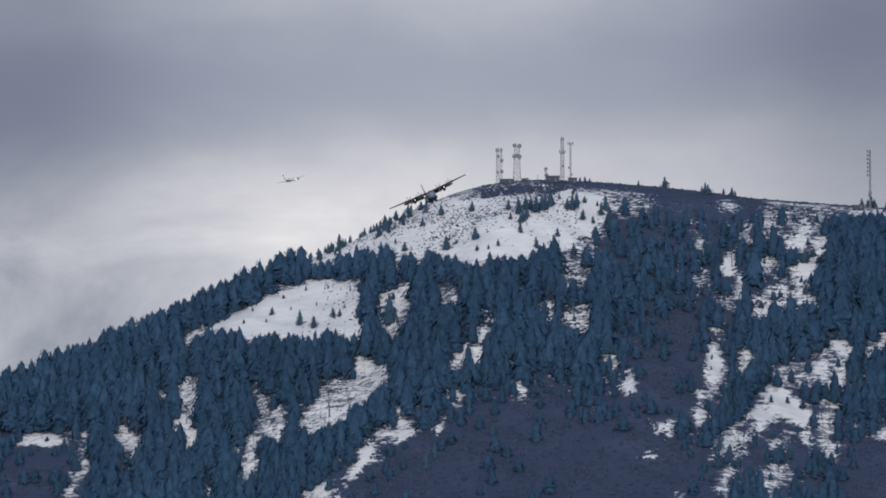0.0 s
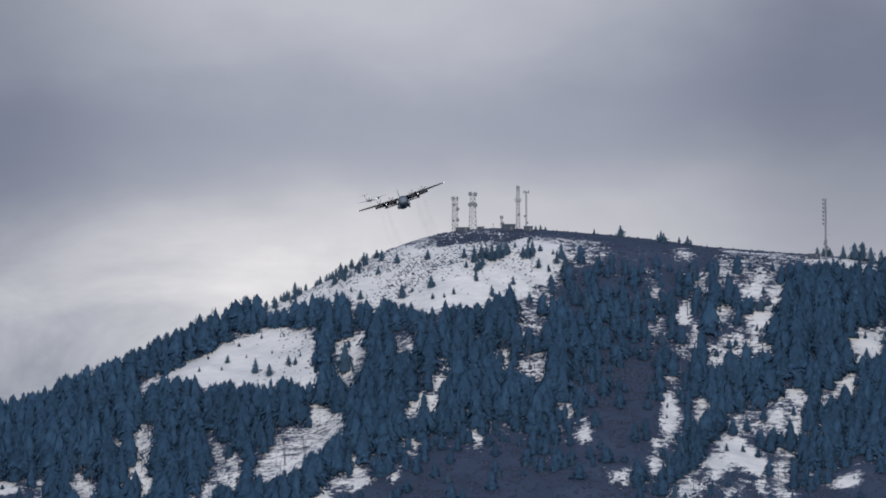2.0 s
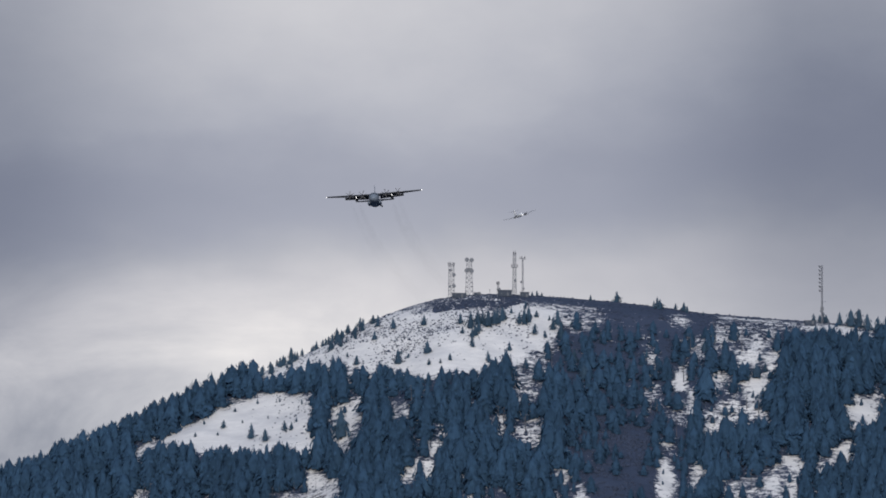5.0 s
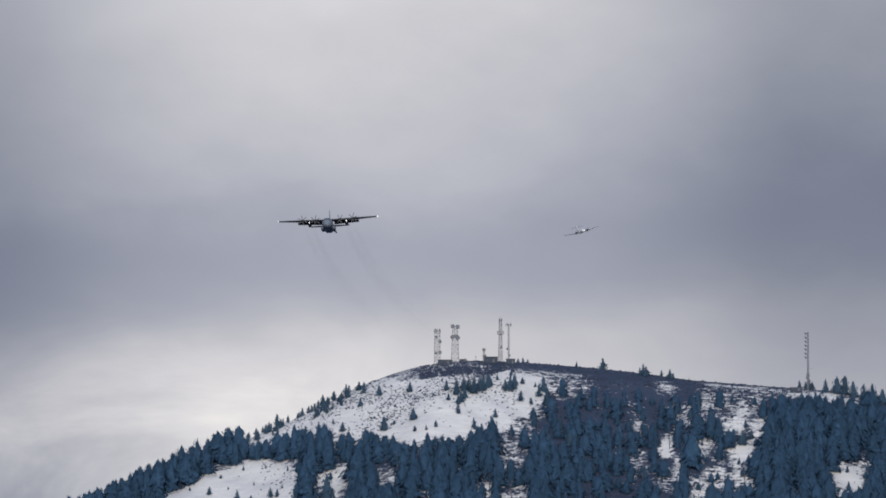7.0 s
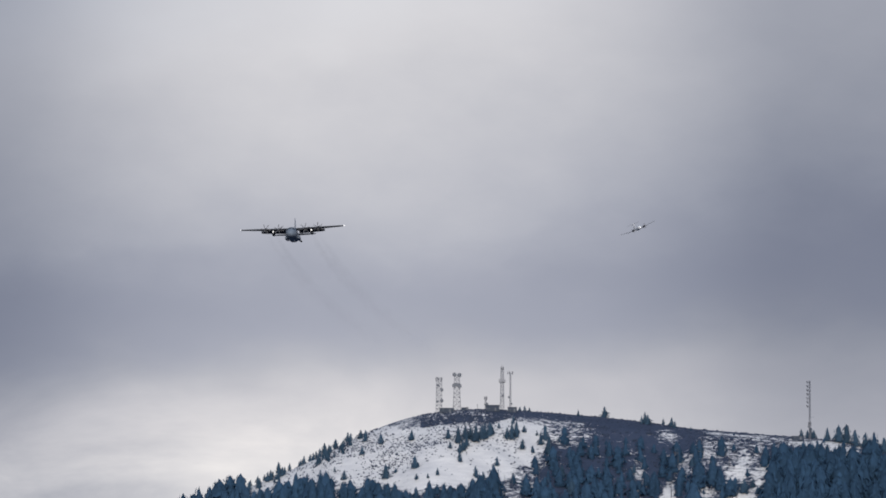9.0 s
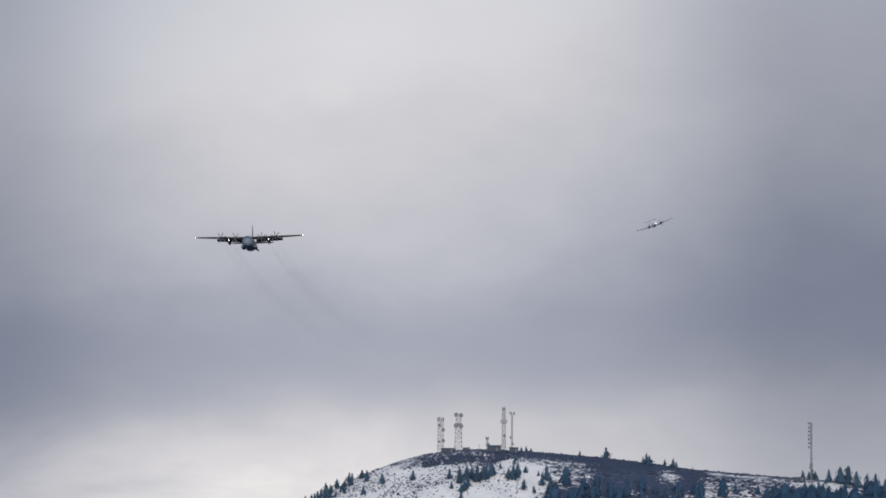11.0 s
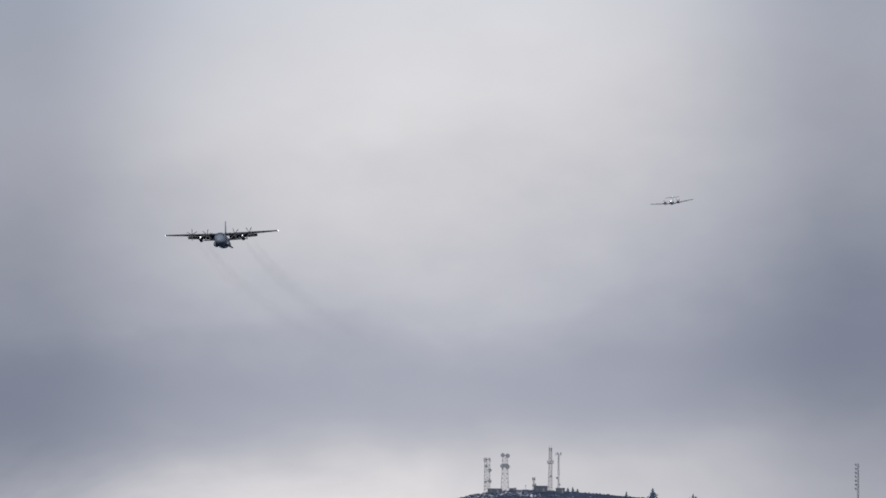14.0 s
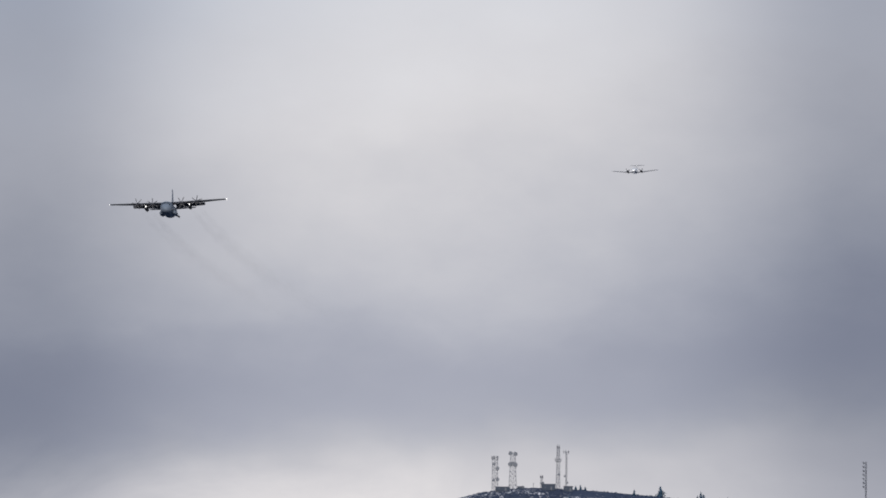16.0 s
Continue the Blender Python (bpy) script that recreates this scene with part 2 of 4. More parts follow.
def loft(bm, rings, closed=True):
    """Skins rings of points; the two ends are closed with a fan."""
    vs = [[bm.verts.new(p) for p in ring] for ring in rings]
    n = len(vs[0])
    for a, b in zip(vs, vs[1:]):
        for i in range(n if closed else n - 1):
            j = (i + 1) % n
            bm.faces.new((a[i], a[j], b[j], b[i]))
    if closed:
        bm.faces.new(list(reversed(vs[0])))
        bm.faces.new(vs[-1])
    return bm


def oval(y, w, h, zc, n=20, power=2.3):
    pts = []
    for i in range(n):
        a = math.tau * i / n
        c, s = math.cos(a), math.sin(a)
        pts.append((w * math.copysign(abs(c) ** (2 / power), c), y, zc + h * math.copysign(abs(s) ** (2 / power), s)))
    return pts


def body(sections, n=20, power=2.3, x=0.0):
    bm = bmesh.new()
    loft(bm, [[(p[0] + x, p[1], p[2]) for p in oval(y, w, h, z, n, power)] for y, w, h, z in sections])
    return bm


FOIL = [(0, 0), (0.03, 0.035), (0.12, 0.065), (0.3, 0.082), (0.55, 0.065), (0.8, 0.03), (1, 0.003), (1, -0.003), (0.8, -0.018), (0.5, -0.038), (0.2, -0.05), (0.05, -0.03)]


def foil(lead, chord, thick, at, span):
    """A wing section: lead is the y of its nose; span 'x' or 'z' says which way the wing runs."""
    pts = []
    for u, v in FOIL:
        y, t = lead - u * chord, v * chord * thick
        pts.append((at[0], y, at[2] + t) if span == "x" else (at[0] + t, y, at[2]))
    return pts


def wing(stations, span="x"):
    bm = bmesh.new()
    return loft(bm, [foil(lead, chord, thick, at, span) for lead, chord, thick, at in stations])


def rod(bm, a, b, r, n=6, r2=None):
    """A round bar from a to b."""
    a, b = Vector(a), Vector(b)
    q = (b - a).to_track_quat("Z", "Y")
    r2 = r if r2 is None else r2
    rings = []
    for p, rr in ((a, r), (b, r2)):
        rings.append([p + q @ Vector((rr * math.cos(math.tau * i / n), rr * math.sin(math.tau * i / n), 0)) for i in range(n)])
    return loft(bm, rings)


def block(bm, x0, x1, y0, y1, z0, z1, bevel=0.0):
    vs = [bm.verts.new(p) for p in ((x0, y0, z0), (x1, y0, z0), (x1, y1, z0), (x0, y1, z0), (x0, y0, z1), (x1, y0, z1), (x1, y1, z1), (x0, y1, z1))]
    for f in ((3, 2, 1, 0), (4, 5, 6, 7), (0, 1, 5, 4), (1, 2, 6, 5), (2, 3, 7, 6), (3, 0, 4, 7)):
        bm.faces.new([vs[i] for i in f])
    if bevel:
        bmesh.ops.bevel(bm, geom=list({e for v in vs for e in v.link_edges}), offset=bevel, segments=1, affect="EDGES")
    return bm


def thing(name, m, label, category, group=""):
    ob = new(name)
    ob.empty_display_size = 0.5
    ob.matrix_basis = m
    return tagged(ob, label, category, group)


# ---------------------------------------------------------------- the mountain
# ridge line: x and ground height of the crest, from the left spur over the summit to the mast
RIDGE_X = [-1500, -700, -460, -350, -280, -244, -208, -173, -137, -101, -80, -66, -48, -30, -9, 16, 31, 52, 81, 113, 141, 170, 198, 234, 263, 280, 320, 400, 560, 900, 1600]
RIDGE_Z = [60, 250, 322, 334, 357, 371, 387, 400, 418, 434, 444, 450, 457, 467, 478, 487, 490.5, 492.5, 492.5, 490.5, 488, 484.5, 480.5, 477.5, 476, 475, 470, 455, 415, 300, 80]


def crest(x):
    """Height of the crest above x, rounded by averaging over a few metres."""
    return sum(np.interp(x + o, RIDGE_X, RIDGE_Z) for o in (-14, -7, 0, 7, 14)) / 5


def crest_y(x):
    """How far off the crest runs."""
    return 4000 - 0.0009 * np.minimum(x + 20, 0) ** 2 / (1 + np.abs(x) / 900)


def height(x, y):
    """The mountain and the plain before it as one surface."""
    d = crest_y(x) - y
    front = 0.64 * (np.sqrt(np.maximum(d, 0) ** 2 + 18 ** 2) - 18)
    back = 0.5 * (np.sqrt(np.minimum(d, 0) ** 2 + 30 ** 2) - 30)
    z = crest(x) - front - back
    grow = np.clip(d / 70, 0, 1)
    z = z + grow * (4.5 * np.sin(x / 31 + y / 70 + 0.6) + 2.2 * np.sin(x / 13.1 - y / 29 + 2) + 1.2 * np.sin(x / 6.3 + y / 11.7) * np.sin(y / 8.1 + 1))
    axis = 118 - 0.25 * d
    z = z - 13 * np.clip((d - 40) / 120, 0, 1) * np.exp(-((x - axis) / 55) ** 2)
    return 0.5 * (z + np.sqrt(z * z + 60 ** 2))


AREAS = {"snow": [], "glade": [], "patchy": [], "brush": []}


def area(kind, outline):
    AREAS[kind].append(np.array(outline, float))


# open snow: outlines on the plan, x and y in metres
area("snow", [(-95, 3993), (-80, 3996), (-62, 4000), (-45, 4001), (-30, 4000), (-14, 3998), (-3, 3992), (6, 3983), (13, 3971), (31, 3963), (63, 3961), (77, 3972), (99, 3973), (107, 3970), (101, 3948), (94, 3933), (79, 3912), (72, 3902), (62, 3900), (51, 3893), (34, 3889), (17, 3890), (6, 3909), (-16, 3929), (-24, 3935), (-33, 3947), (-48, 3970), (-66, 3974), (-80, 3974)])
area("snow", [(-155, 3934), (-144, 3935), (-136, 3938), (-122, 3940), (-101, 3954), (-79, 3953), (-54, 3935), (-53, 3919), (-54, 3890), (-46, 3868), (-50, 3863), (-60, 3868), (-67, 3878), (-78, 3879), (-92, 3887), (-106, 3904), (-124, 3904), (-135, 3912)])
area("glade", [(205, 3983), (250, 3984), (288, 3991), (302, 3987), (288, 3980), (250, 3975), (215, 3973)])
area("glade", [(-86, 3780), (-74, 3800), (-60, 3812), (-46, 3823), (-34, 3823), (-29, 3806), (-40, 3788), (-56, 3776), (-70, 3767), (-80, 3767)])
area("glade", [(-164, 3868), (-158, 3882), (-151, 3868), (-149, 3838), (-158, 3830)])
area("snow", [(-226, 3807), (-223, 3808), (-223, 3792), (-225, 3792)])
area("snow", [(-128, 3794), (-124, 3790), (-123, 3776), (-126, 3781)])
area("snow", [(-260, 3872), (-251, 3872), (-243, 3866), (-232, 3858), (-243, 3859), (-259, 3868)])
area("glade", [(-220, 3862), (-215, 3862), (-215, 3848), (-216, 3842), (-214, 3830), (-218, 3820), (-221, 3814), (-222, 3822), (-218, 3833), (-220, 3842), (-219, 3851)])
area("glade", [(-202, 3861), (-198, 3863), (-188, 3860), (-188, 3847), (-184, 3841), (-184, 3829), (-186, 3817), (-191, 3832), (-196, 3847), (-199, 3851)])
area("snow", [(-165, 3843), (-161, 3845), (-156, 3839), (-150, 3826), (-149, 3821), (-157, 3828), (-163, 3834)])
area("snow", [(-168, 3832), (-164, 3829), (-165, 3822), (-167, 3823)])
area("snow", [(-157, 3822), (-150, 3821), (-151, 3813), (-155, 3811)])
area("snow", [(-161, 3930), (-155, 3937), (-150, 3939), (-152, 3931), (-158, 3923)])
area("glade", [(-118, 3790), (-112, 3786), (-112, 3766), (-110, 3751), (-115, 3743), (-122, 3746), (-118, 3753), (-119, 3765), (-117, 3772)])
area("glade", [(-107, 3788), (-96, 3787), (-91, 3790), (-92, 3778), (-99, 3774), (-101, 3778)])
area("snow", [(253, 3807), (260, 3815), (269, 3825), (280, 3833), (279, 3820), (263, 3811), (254, 3803)])
area("glade", [(72, 3828), (78, 3837), (81, 3846), (86, 3840), (92, 3830), (91, 3817), (86, 3821), (77, 3816)])
area("snow", [(-141, 3755), (-133, 3742), (-127, 3742), (-126, 3735), (-140, 3748)])
area("snow", [(-41, 3900), (-32, 3904), (-21, 3897), (-20, 3888), (-25, 3880), (-28, 3867), (-33, 3863), (-39, 3883)])
area("snow", [(4, 3871), (8, 3869), (7, 3853), (5, 3856)])
area("snow", [(-12, 3881), (-9, 3877), (-9, 3864), (-11, 3868)])
area("snow", [(31, 3840), (30, 3826), (25, 3818), (22, 3796), (16, 3796), (16, 3805), (22, 3816), (19, 3826), (25, 3828), (28, 3837)])
area("snow", [(4, 3802), (16, 3808), (14, 3804), (6, 3796), (6, 3789)])
area("snow", [(-55, 3845), (-48, 3849), (-47, 3837), (-39, 3831), (-42, 3821), (-52, 3829)])
area("snow", [(-28, 3755), (-23, 3755), (-22, 3741), (-26, 3738)])
area("snow", [(-39, 3736), (-17, 3732), (-18, 3727), (-31, 3728), (-38, 3730)])
area("snow", [(-48, 3739), (-43, 3732), (-41, 3728), (-43, 3712), (-37, 3709), (-47, 3708), (-55, 3694), (-57, 3701), (-47, 3716)])
area("snow", [(-85, 3710), (-69, 3697), (-62, 3684), (-83, 3702)])
area("snow", [(-6, 3737), (-1, 3737), (-2, 3727), (-5, 3729)])
area("snow", [(4, 3769), (11, 3772), (10, 3764)])
area("glade", [(63, 3845), (66, 3848), (67, 3826), (70, 3817), (66, 3814), (64, 3832)])
area("snow", [(44, 3766), (48, 3766), (47, 3759)])
area("snow", [(175, 3973), (184, 3978), (184, 3974), (174, 3967)])
area("snow", [(267, 3972), (270, 3985), (281, 3992), (292, 3985), (302, 3979), (297, 3968), (280, 3974)])
area("snow", [(274, 3867), (284, 3884), (299, 3898), (297, 3866), (278, 3846)])
area("snow", [(203, 3954), (208, 3959), (205, 3941), (201, 3943)])
area("snow", [(221, 3940), (229, 3945), (227, 3936), (220, 3934)])
area("snow", [(212, 3926), (221, 3930), (227, 3929), (227, 3919), (224, 3913), (221, 3923), (218, 3913), (213, 3913)])
area("snow", [(231, 3927), (236, 3934), (243, 3937), (241, 3930), (236, 3925), (233, 3911), (230, 3914)])
area("snow", [(216, 3902), (223, 3906), (233, 3911), (231, 3894), (228, 3881), (220, 3880), (215, 3890)])
area("snow", [(232, 3891), (236, 3895), (236, 3878), (232, 3880)])
area("snow", [(172, 3902), (176, 3907), (181, 3921), (180, 3901), (177, 3890), (173, 3895)])
area("snow", [(189, 3885), (197, 3907), (200, 3909), (201, 3903), (206, 3901), (201, 3892), (194, 3883), (189, 3880)])
area("glade", [(188, 3855), (195, 3867), (204, 3878), (211, 3881), (212, 3875), (225, 3875), (227, 3858), (224, 3864), (219, 3863), (216, 3858), (213, 3864), (205, 3861), (199, 3857), (195, 3849), (191, 3845), (190, 3853)])
area("snow", [(159, 3902), (163, 3896), (163, 3882), (160, 3887)])
area("snow", [(158, 3931), (162, 3934), (161, 3922)])
area("snow", [(181, 3885), (184, 3884), (182, 3864), (180, 3865)])
area("snow", [(159, 3796), (163, 3804), (166, 3804), (166, 3783), (170, 3781), (166, 3773), (164, 3756), (159, 3742), (156, 3742), (158, 3771)])
area("snow", [(162, 3822), (167, 3824), (167, 3817), (163, 3815)])
area("snow", [(151, 3737), (154, 3737), (153, 3726), (151, 3708), (148, 3711), (151, 3725)])
area("snow", [(179, 3799), (187, 3814), (186, 3799), (181, 3790), (177, 3771), (176, 3775)])
area("snow", [(236, 3814), (245, 3813), (246, 3804), (240, 3798), (233, 3804)])
area("snow", [(222, 3783), (231, 3808), (232, 3794), (229, 3767), (225, 3772), (224, 3777)])
area("snow", [(234, 3784), (241, 3787), (241, 3777), (235, 3772)])
area("snow", [(249, 3774), (255, 3777), (253, 3769), (249, 3770)])
area("snow", [(191, 3761), (197, 3760), (201, 3766), (207, 3759), (206, 3752), (216, 3751), (217, 3745), (219, 3738), (214, 3728), (207, 3728), (199, 3731), (193, 3724), (186, 3709), (179, 3701), (183, 3714), (180, 3720), (171, 3706), (177, 3720), (188, 3739)])
area("glade", [(158, 3677), (171, 3700), (177, 3695), (186, 3708), (184, 3699), (177, 3687), (175, 3679), (169, 3669), (164, 3673), (161, 3664), (155, 3664), (161, 3669)])
area("glade", [(217, 3734), (223, 3739), (230, 3750), (234, 3760), (236, 3760), (231, 3745), (229, 3727), (226, 3721), (225, 3708), (221, 3714), (224, 3725)])
area("snow", [(224, 3750), (234, 3762), (231, 3755)])
area("snow", [(187, 3677), (190, 3692), (196, 3703), (202, 3718), (205, 3717), (202, 3706), (195, 3695), (190, 3684)])
area("snow", [(211, 3716), (214, 3720), (216, 3703), (212, 3704)])
area("snow", [(225, 3703), (233, 3717), (234, 3713), (230, 3701)])
area("snow", [(190, 3667), (193, 3675), (193, 3665), (200, 3671), (197, 3660), (191, 3656)])
area("snow", [(183, 3650), (186, 3653), (188, 3641), (185, 3641)])
area("snow", [(160, 3647), (167, 3652), (165, 3642)])
area("snow", [(160, 3637), (164, 3637), (162, 3632)])
area("snow", [(255, 3721), (261, 3725), (272, 3725), (271, 3713), (258, 3715)])
area("snow", [(100, 3783), (107, 3793), (106, 3781), (101, 3778)])
area("glade", [(124, 3698), (130, 3700), (134, 3705), (134, 3697), (131, 3693), (130, 3697)])
area("snow", [(107, 3745), (110, 3747), (110, 3757), (112, 3757), (113, 3740), (110, 3738)])
area("snow", [(116, 3672), (120, 3672), (125, 3670), (122, 3669)])
area("snow", [(130, 3629), (137, 3628), (137, 3624)])

# broken snow among thin trees: outlines on the plan, x and y in metres
area("patchy", [(-5, 4002), (15, 4002), (35, 4002), (70, 4000), (72, 3962), (31, 3960), (6, 3970)])
area("patchy", [(-40, 3866), (-26, 3880), (-16, 3872), (-18, 3852), (-32, 3840)])
area("patchy", [(31, 3966), (48, 3968), (63, 3972), (92, 3983), (117, 3981), (134, 3977), (130, 3948), (112, 3947), (98, 3959), (77, 3966), (52, 3954)])
area("patchy", [(68, 3885), (79, 3912), (94, 3929), (97, 3907), (87, 3879), (85, 3853), (92, 3837), (91, 3807), (80, 3805), (76, 3830), (71, 3856)])
area("patchy", [(-198, 3830), (-180, 3818), (-179, 3802), (-194, 3810)])
area("patchy", [(-119, 3851), (-107, 3823), (-89, 3788), (-91, 3771), (-102, 3761), (-109, 3781), (-117, 3808)])
area("patchy", [(-85, 3793), (-76, 3815), (-64, 3822), (-52, 3815), (-45, 3823), (-33, 3814), (-26, 3794), (-28, 3780), (-41, 3780), (-52, 3767), (-67, 3780), (-75, 3764), (-83, 3771)])
area("patchy", [(-180, 3882), (-171, 3886), (-166, 3867), (-170, 3850), (-177, 3863)])
area("patchy", [(-165, 3870), (-160, 3887), (-151, 3875), (-148, 3831), (-159, 3828)])
area("patchy", [(-170, 3930), (-155, 3936), (-154, 3905), (-163, 3912)])
area("patchy", [(-120, 3844), (-113, 3843), (-112, 3810), (-118, 3820)])
area("patchy", [(78, 3884), (91, 3907), (99, 3907), (92, 3869), (79, 3858)])
area("patchy", [(78, 3881), (85, 3909), (98, 3935), (101, 3928), (88, 3886), (82, 3847), (77, 3849)])
area("patchy", [(200, 3974), (235, 3978), (244, 3965), (232, 3938), (215, 3928), (199, 3947)])
area("patchy", [(-4, 3883), (12, 3867), (12, 3842), (-4, 3853)])
area("patchy", [(167, 3871), (181, 3877), (185, 3856), (178, 3845), (168, 3847)])
area("patchy", [(153, 3896), (165, 3904), (167, 3871), (155, 3863)])
area("patchy", [(155, 3952), (163, 3948), (162, 3931), (156, 3939)])
area("patchy", [(176, 3949), (205, 3954), (211, 3934), (192, 3915), (182, 3929)])
area("patchy", [(214, 3959), (241, 3963), (236, 3941), (217, 3931)])
area("patchy", [(157, 3922), (162, 3920), (160, 3904), (156, 3908)])
area("patchy", [(171, 3913), (178, 3923), (180, 3898), (175, 3887)])
area("patchy", [(194, 3785), (208, 3796), (223, 3801), (231, 3810), (247, 3812), (245, 3794), (232, 3778), (221, 3767), (202, 3763)])
area("patchy", [(122, 3698), (135, 3708), (138, 3695), (131, 3688), (124, 3692)])
area("patchy", [(105, 3751), (112, 3763), (117, 3738), (111, 3733), (106, 3740)])
area("patchy", [(158, 3651), (168, 3657), (165, 3632), (158, 3631)])
area("patchy", [(182, 3660), (201, 3683), (198, 3653), (184, 3635)])
area("patchy", [(249, 3884), (263, 3878), (256, 3867), (249, 3872)])
area("patchy", [(241, 3881), (246, 3880), (243, 3873)])

# bare brown brush: outlines on the plan, x and y in metres
area("brush", [(115, 3828), (157, 3852), (163, 3809), (152, 3726), (124, 3694), (115, 3729), (112, 3771), (128, 3785)])
area("brush", [(-48, 3706), (-8, 3735), (26, 3750), (59, 3752), (105, 3715), (130, 3683), (157, 3666), (150, 3613), (-64, 3673)])
area("brush", [(-271, 3863), (-229, 3850), (-227, 3782), (-272, 3783)])
area("brush", [(234, 3710), (261, 3720), (302, 3720), (296, 3652), (213, 3631)])
area("brush", [(135, 3997), (202, 3981), (263, 3984), (255, 3973), (198, 3967), (131, 3976)])
area("brush", [(195, 3720), (214, 3725), (202, 3699), (186, 3666), (174, 3672)])


def inside(outline, x, y):
    """Metres inside an outline (negative outside)."""
    near = np.full(x.shape, 1e9)
    odd = np.zeros(x.shape, bool)
    for (ax, ay), (bx, by) in zip(outline, np.roll(outline, -1, 0)):
        dx, dy = bx - ax, by - ay
        s = np.clip(((x - ax) * dx + (y - ay) * dy) / (dx * dx + dy * dy + 1e-9), 0, 1)
        near = np.minimum(near, (x - ax - s * dx) ** 2 + (y - ay - s * dy) ** 2)
        cross = (ay > y) != (by > y)
        odd ^= cross & (x < ax + (y - ay) * dx / (dy if dy else 1e-9))
    return np.where(odd, 1, -1) * np.sqrt(near)


def reach(kind, x, y):
    """Metres inside the nearest area of a kind."""
    best = np.full(x.shape, -1e3)
    for outline in AREAS[kind]:
        lo, hi = outline.min(0) - 30, outline.max(0) + 30
        m = (x > lo[0]) & (x < hi[0]) & (y > lo[1]) & (y < hi[1])
        if m.any():
            best[m] = np.maximum(best[m], inside(outline, x[m], y[m]))
    return best


def opening(x, y):
    """Metres inside the nearest treeless snow, whole or broken."""
    return np.maximum(reach("snow", x, y), reach("glade", x, y))


def ragged(x, y):
    """An uneven offset, in metres, by which edges of forest and snow wander."""
    return 1.8 * np.sin(x / 5.3 + y / 13 + 1) + 1.5 * np.sin(x / 2.9 - y / 7.1) + 1.2 * np.sin(y / 4.3 + x / 9.7 + 2) + 1.3 * np.sin(x / 1.15 + y / 2.3) * np.sin(y / 1.3 - x / 3.1) + 0.9 * np.sin(x / 1.9 - y / 0.9 + 1)


def snow_cover(x, y):
    b = np.clip(reach("brush", x, y) / 8.0, 0.0, 1.0)
    # snow lies on a little below each opening, under the first trees
    s = np.maximum(np.maximum(reach("snow", x, y), reach("snow", x, y - 4) - 1), np.where(b > 0, -99, reach("snow", x, y + 4)))
    s = np.clip((s + 0.7 - 1.0 * np.clip((x - 140) / 30, 0, 1) + 0.7 * ragged(x, y)) / 4.4, -1.6, 2.5)
    tuft = 0.5 + 0.5 * np.sin(x / 17 + 0.5) * np.sin(y / 12 + x / 40)
    s = s - np.clip((x - 4) / 30, 0, 1) * np.where(x < 70, 1.5 * np.clip((78 - (crest_y(x) - y)) / 45, 0, 1) * (0.30 + 0.70 * tuft), 0)
    p = np.clip(reach("patchy", x, y) / 10.0, -1.0, 0.34)
    # a little snow lies on the forest floor, none under the brush of the upper right
    open_top = (x > 75) & (x < 190) & (crest_y(x) - y < 170)
    floor = np.where((reach("brush", x, y) > -14) | open_top | (crest_y(x) - y < 24), -1.35, -0.85) - 1.5 * (y < 3540)
    g = np.clip((np.maximum(reach("glade", x, y), reach("glade", x, y + 3) - 1) + 0.5 * ragged(x, y)) / 5.0, -1.5, 0.30)
    ground = np.maximum(np.maximum(np.maximum(s, g), p * 1.6 - 0.72), floor)
    return ground - 0.8 * b * np.clip((0.5 - s) / 1.2, 0, 1)


def build_ground():
    xs = np.concatenate([np.linspace(-4500, -460, 36)[:-1], np.arange(-460, -330, 4.0), np.arange(-330, 340, 1.5), np.arange(340, 470, 4.0), np.linspace(470, 4500, 36)])
    ys = np.concatenate([np.linspace(-900, 3560, 56)[:-1], np.arange(3560, 3600, 4.0), np.arange(3600, 4020, 1.5), np.arange(4020, 4060, 4.0), np.linspace(4060, 4960, 24)])
    X, Y = np.meshgrid(xs, ys)
    Z = height(X, Y)
    nx, ny = len(xs), len(ys)
    co = np.stack([X, Y, Z], -1).reshape(-1, 3)
    i = np.arange(ny - 1)[:, None] * nx + np.arange(nx - 1)[None, :]
    faces = np.stack([i, i + 1, i + nx + 1, i + nx], -1).reshape(-1, 4)
    me = mesh_of("ground", co, faces)
    a = me.attributes.new("snow", "FLOAT", "POINT")
    a.data.foreach_set("value", snow_cover(X.ravel(), Y.ravel()).astype(np.float32))
    me.polygons.foreach_set("use_smooth", np.ones(len(faces), bool))
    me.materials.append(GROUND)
    tagged(new("ground", me), "brown brush mountain, hazed to blue, with broken snowfields above a plain", "mountain", kind="structure")


def mesh_of(name, co, faces):
    me = bpy.data.meshes.new(name)
    k = faces.shape[1]
    me.vertices.add(len(co))
    me.vertices.foreach_set("co", np.asarray(co, np.float32).ravel())
    me.loops.add(faces.size)
    me.loops.foreach_set("vertex_index", faces.ravel().astype(np.int32))
    me.polygons.add(len(faces))
    me.polygons.foreach_set("loop_start", np.arange(0, faces.size, k, dtype=np.int32))
    me.update(calc_edges=True)
    me.validate()
    return me


build_ground()

# ---------------------------------------------------------------- trees


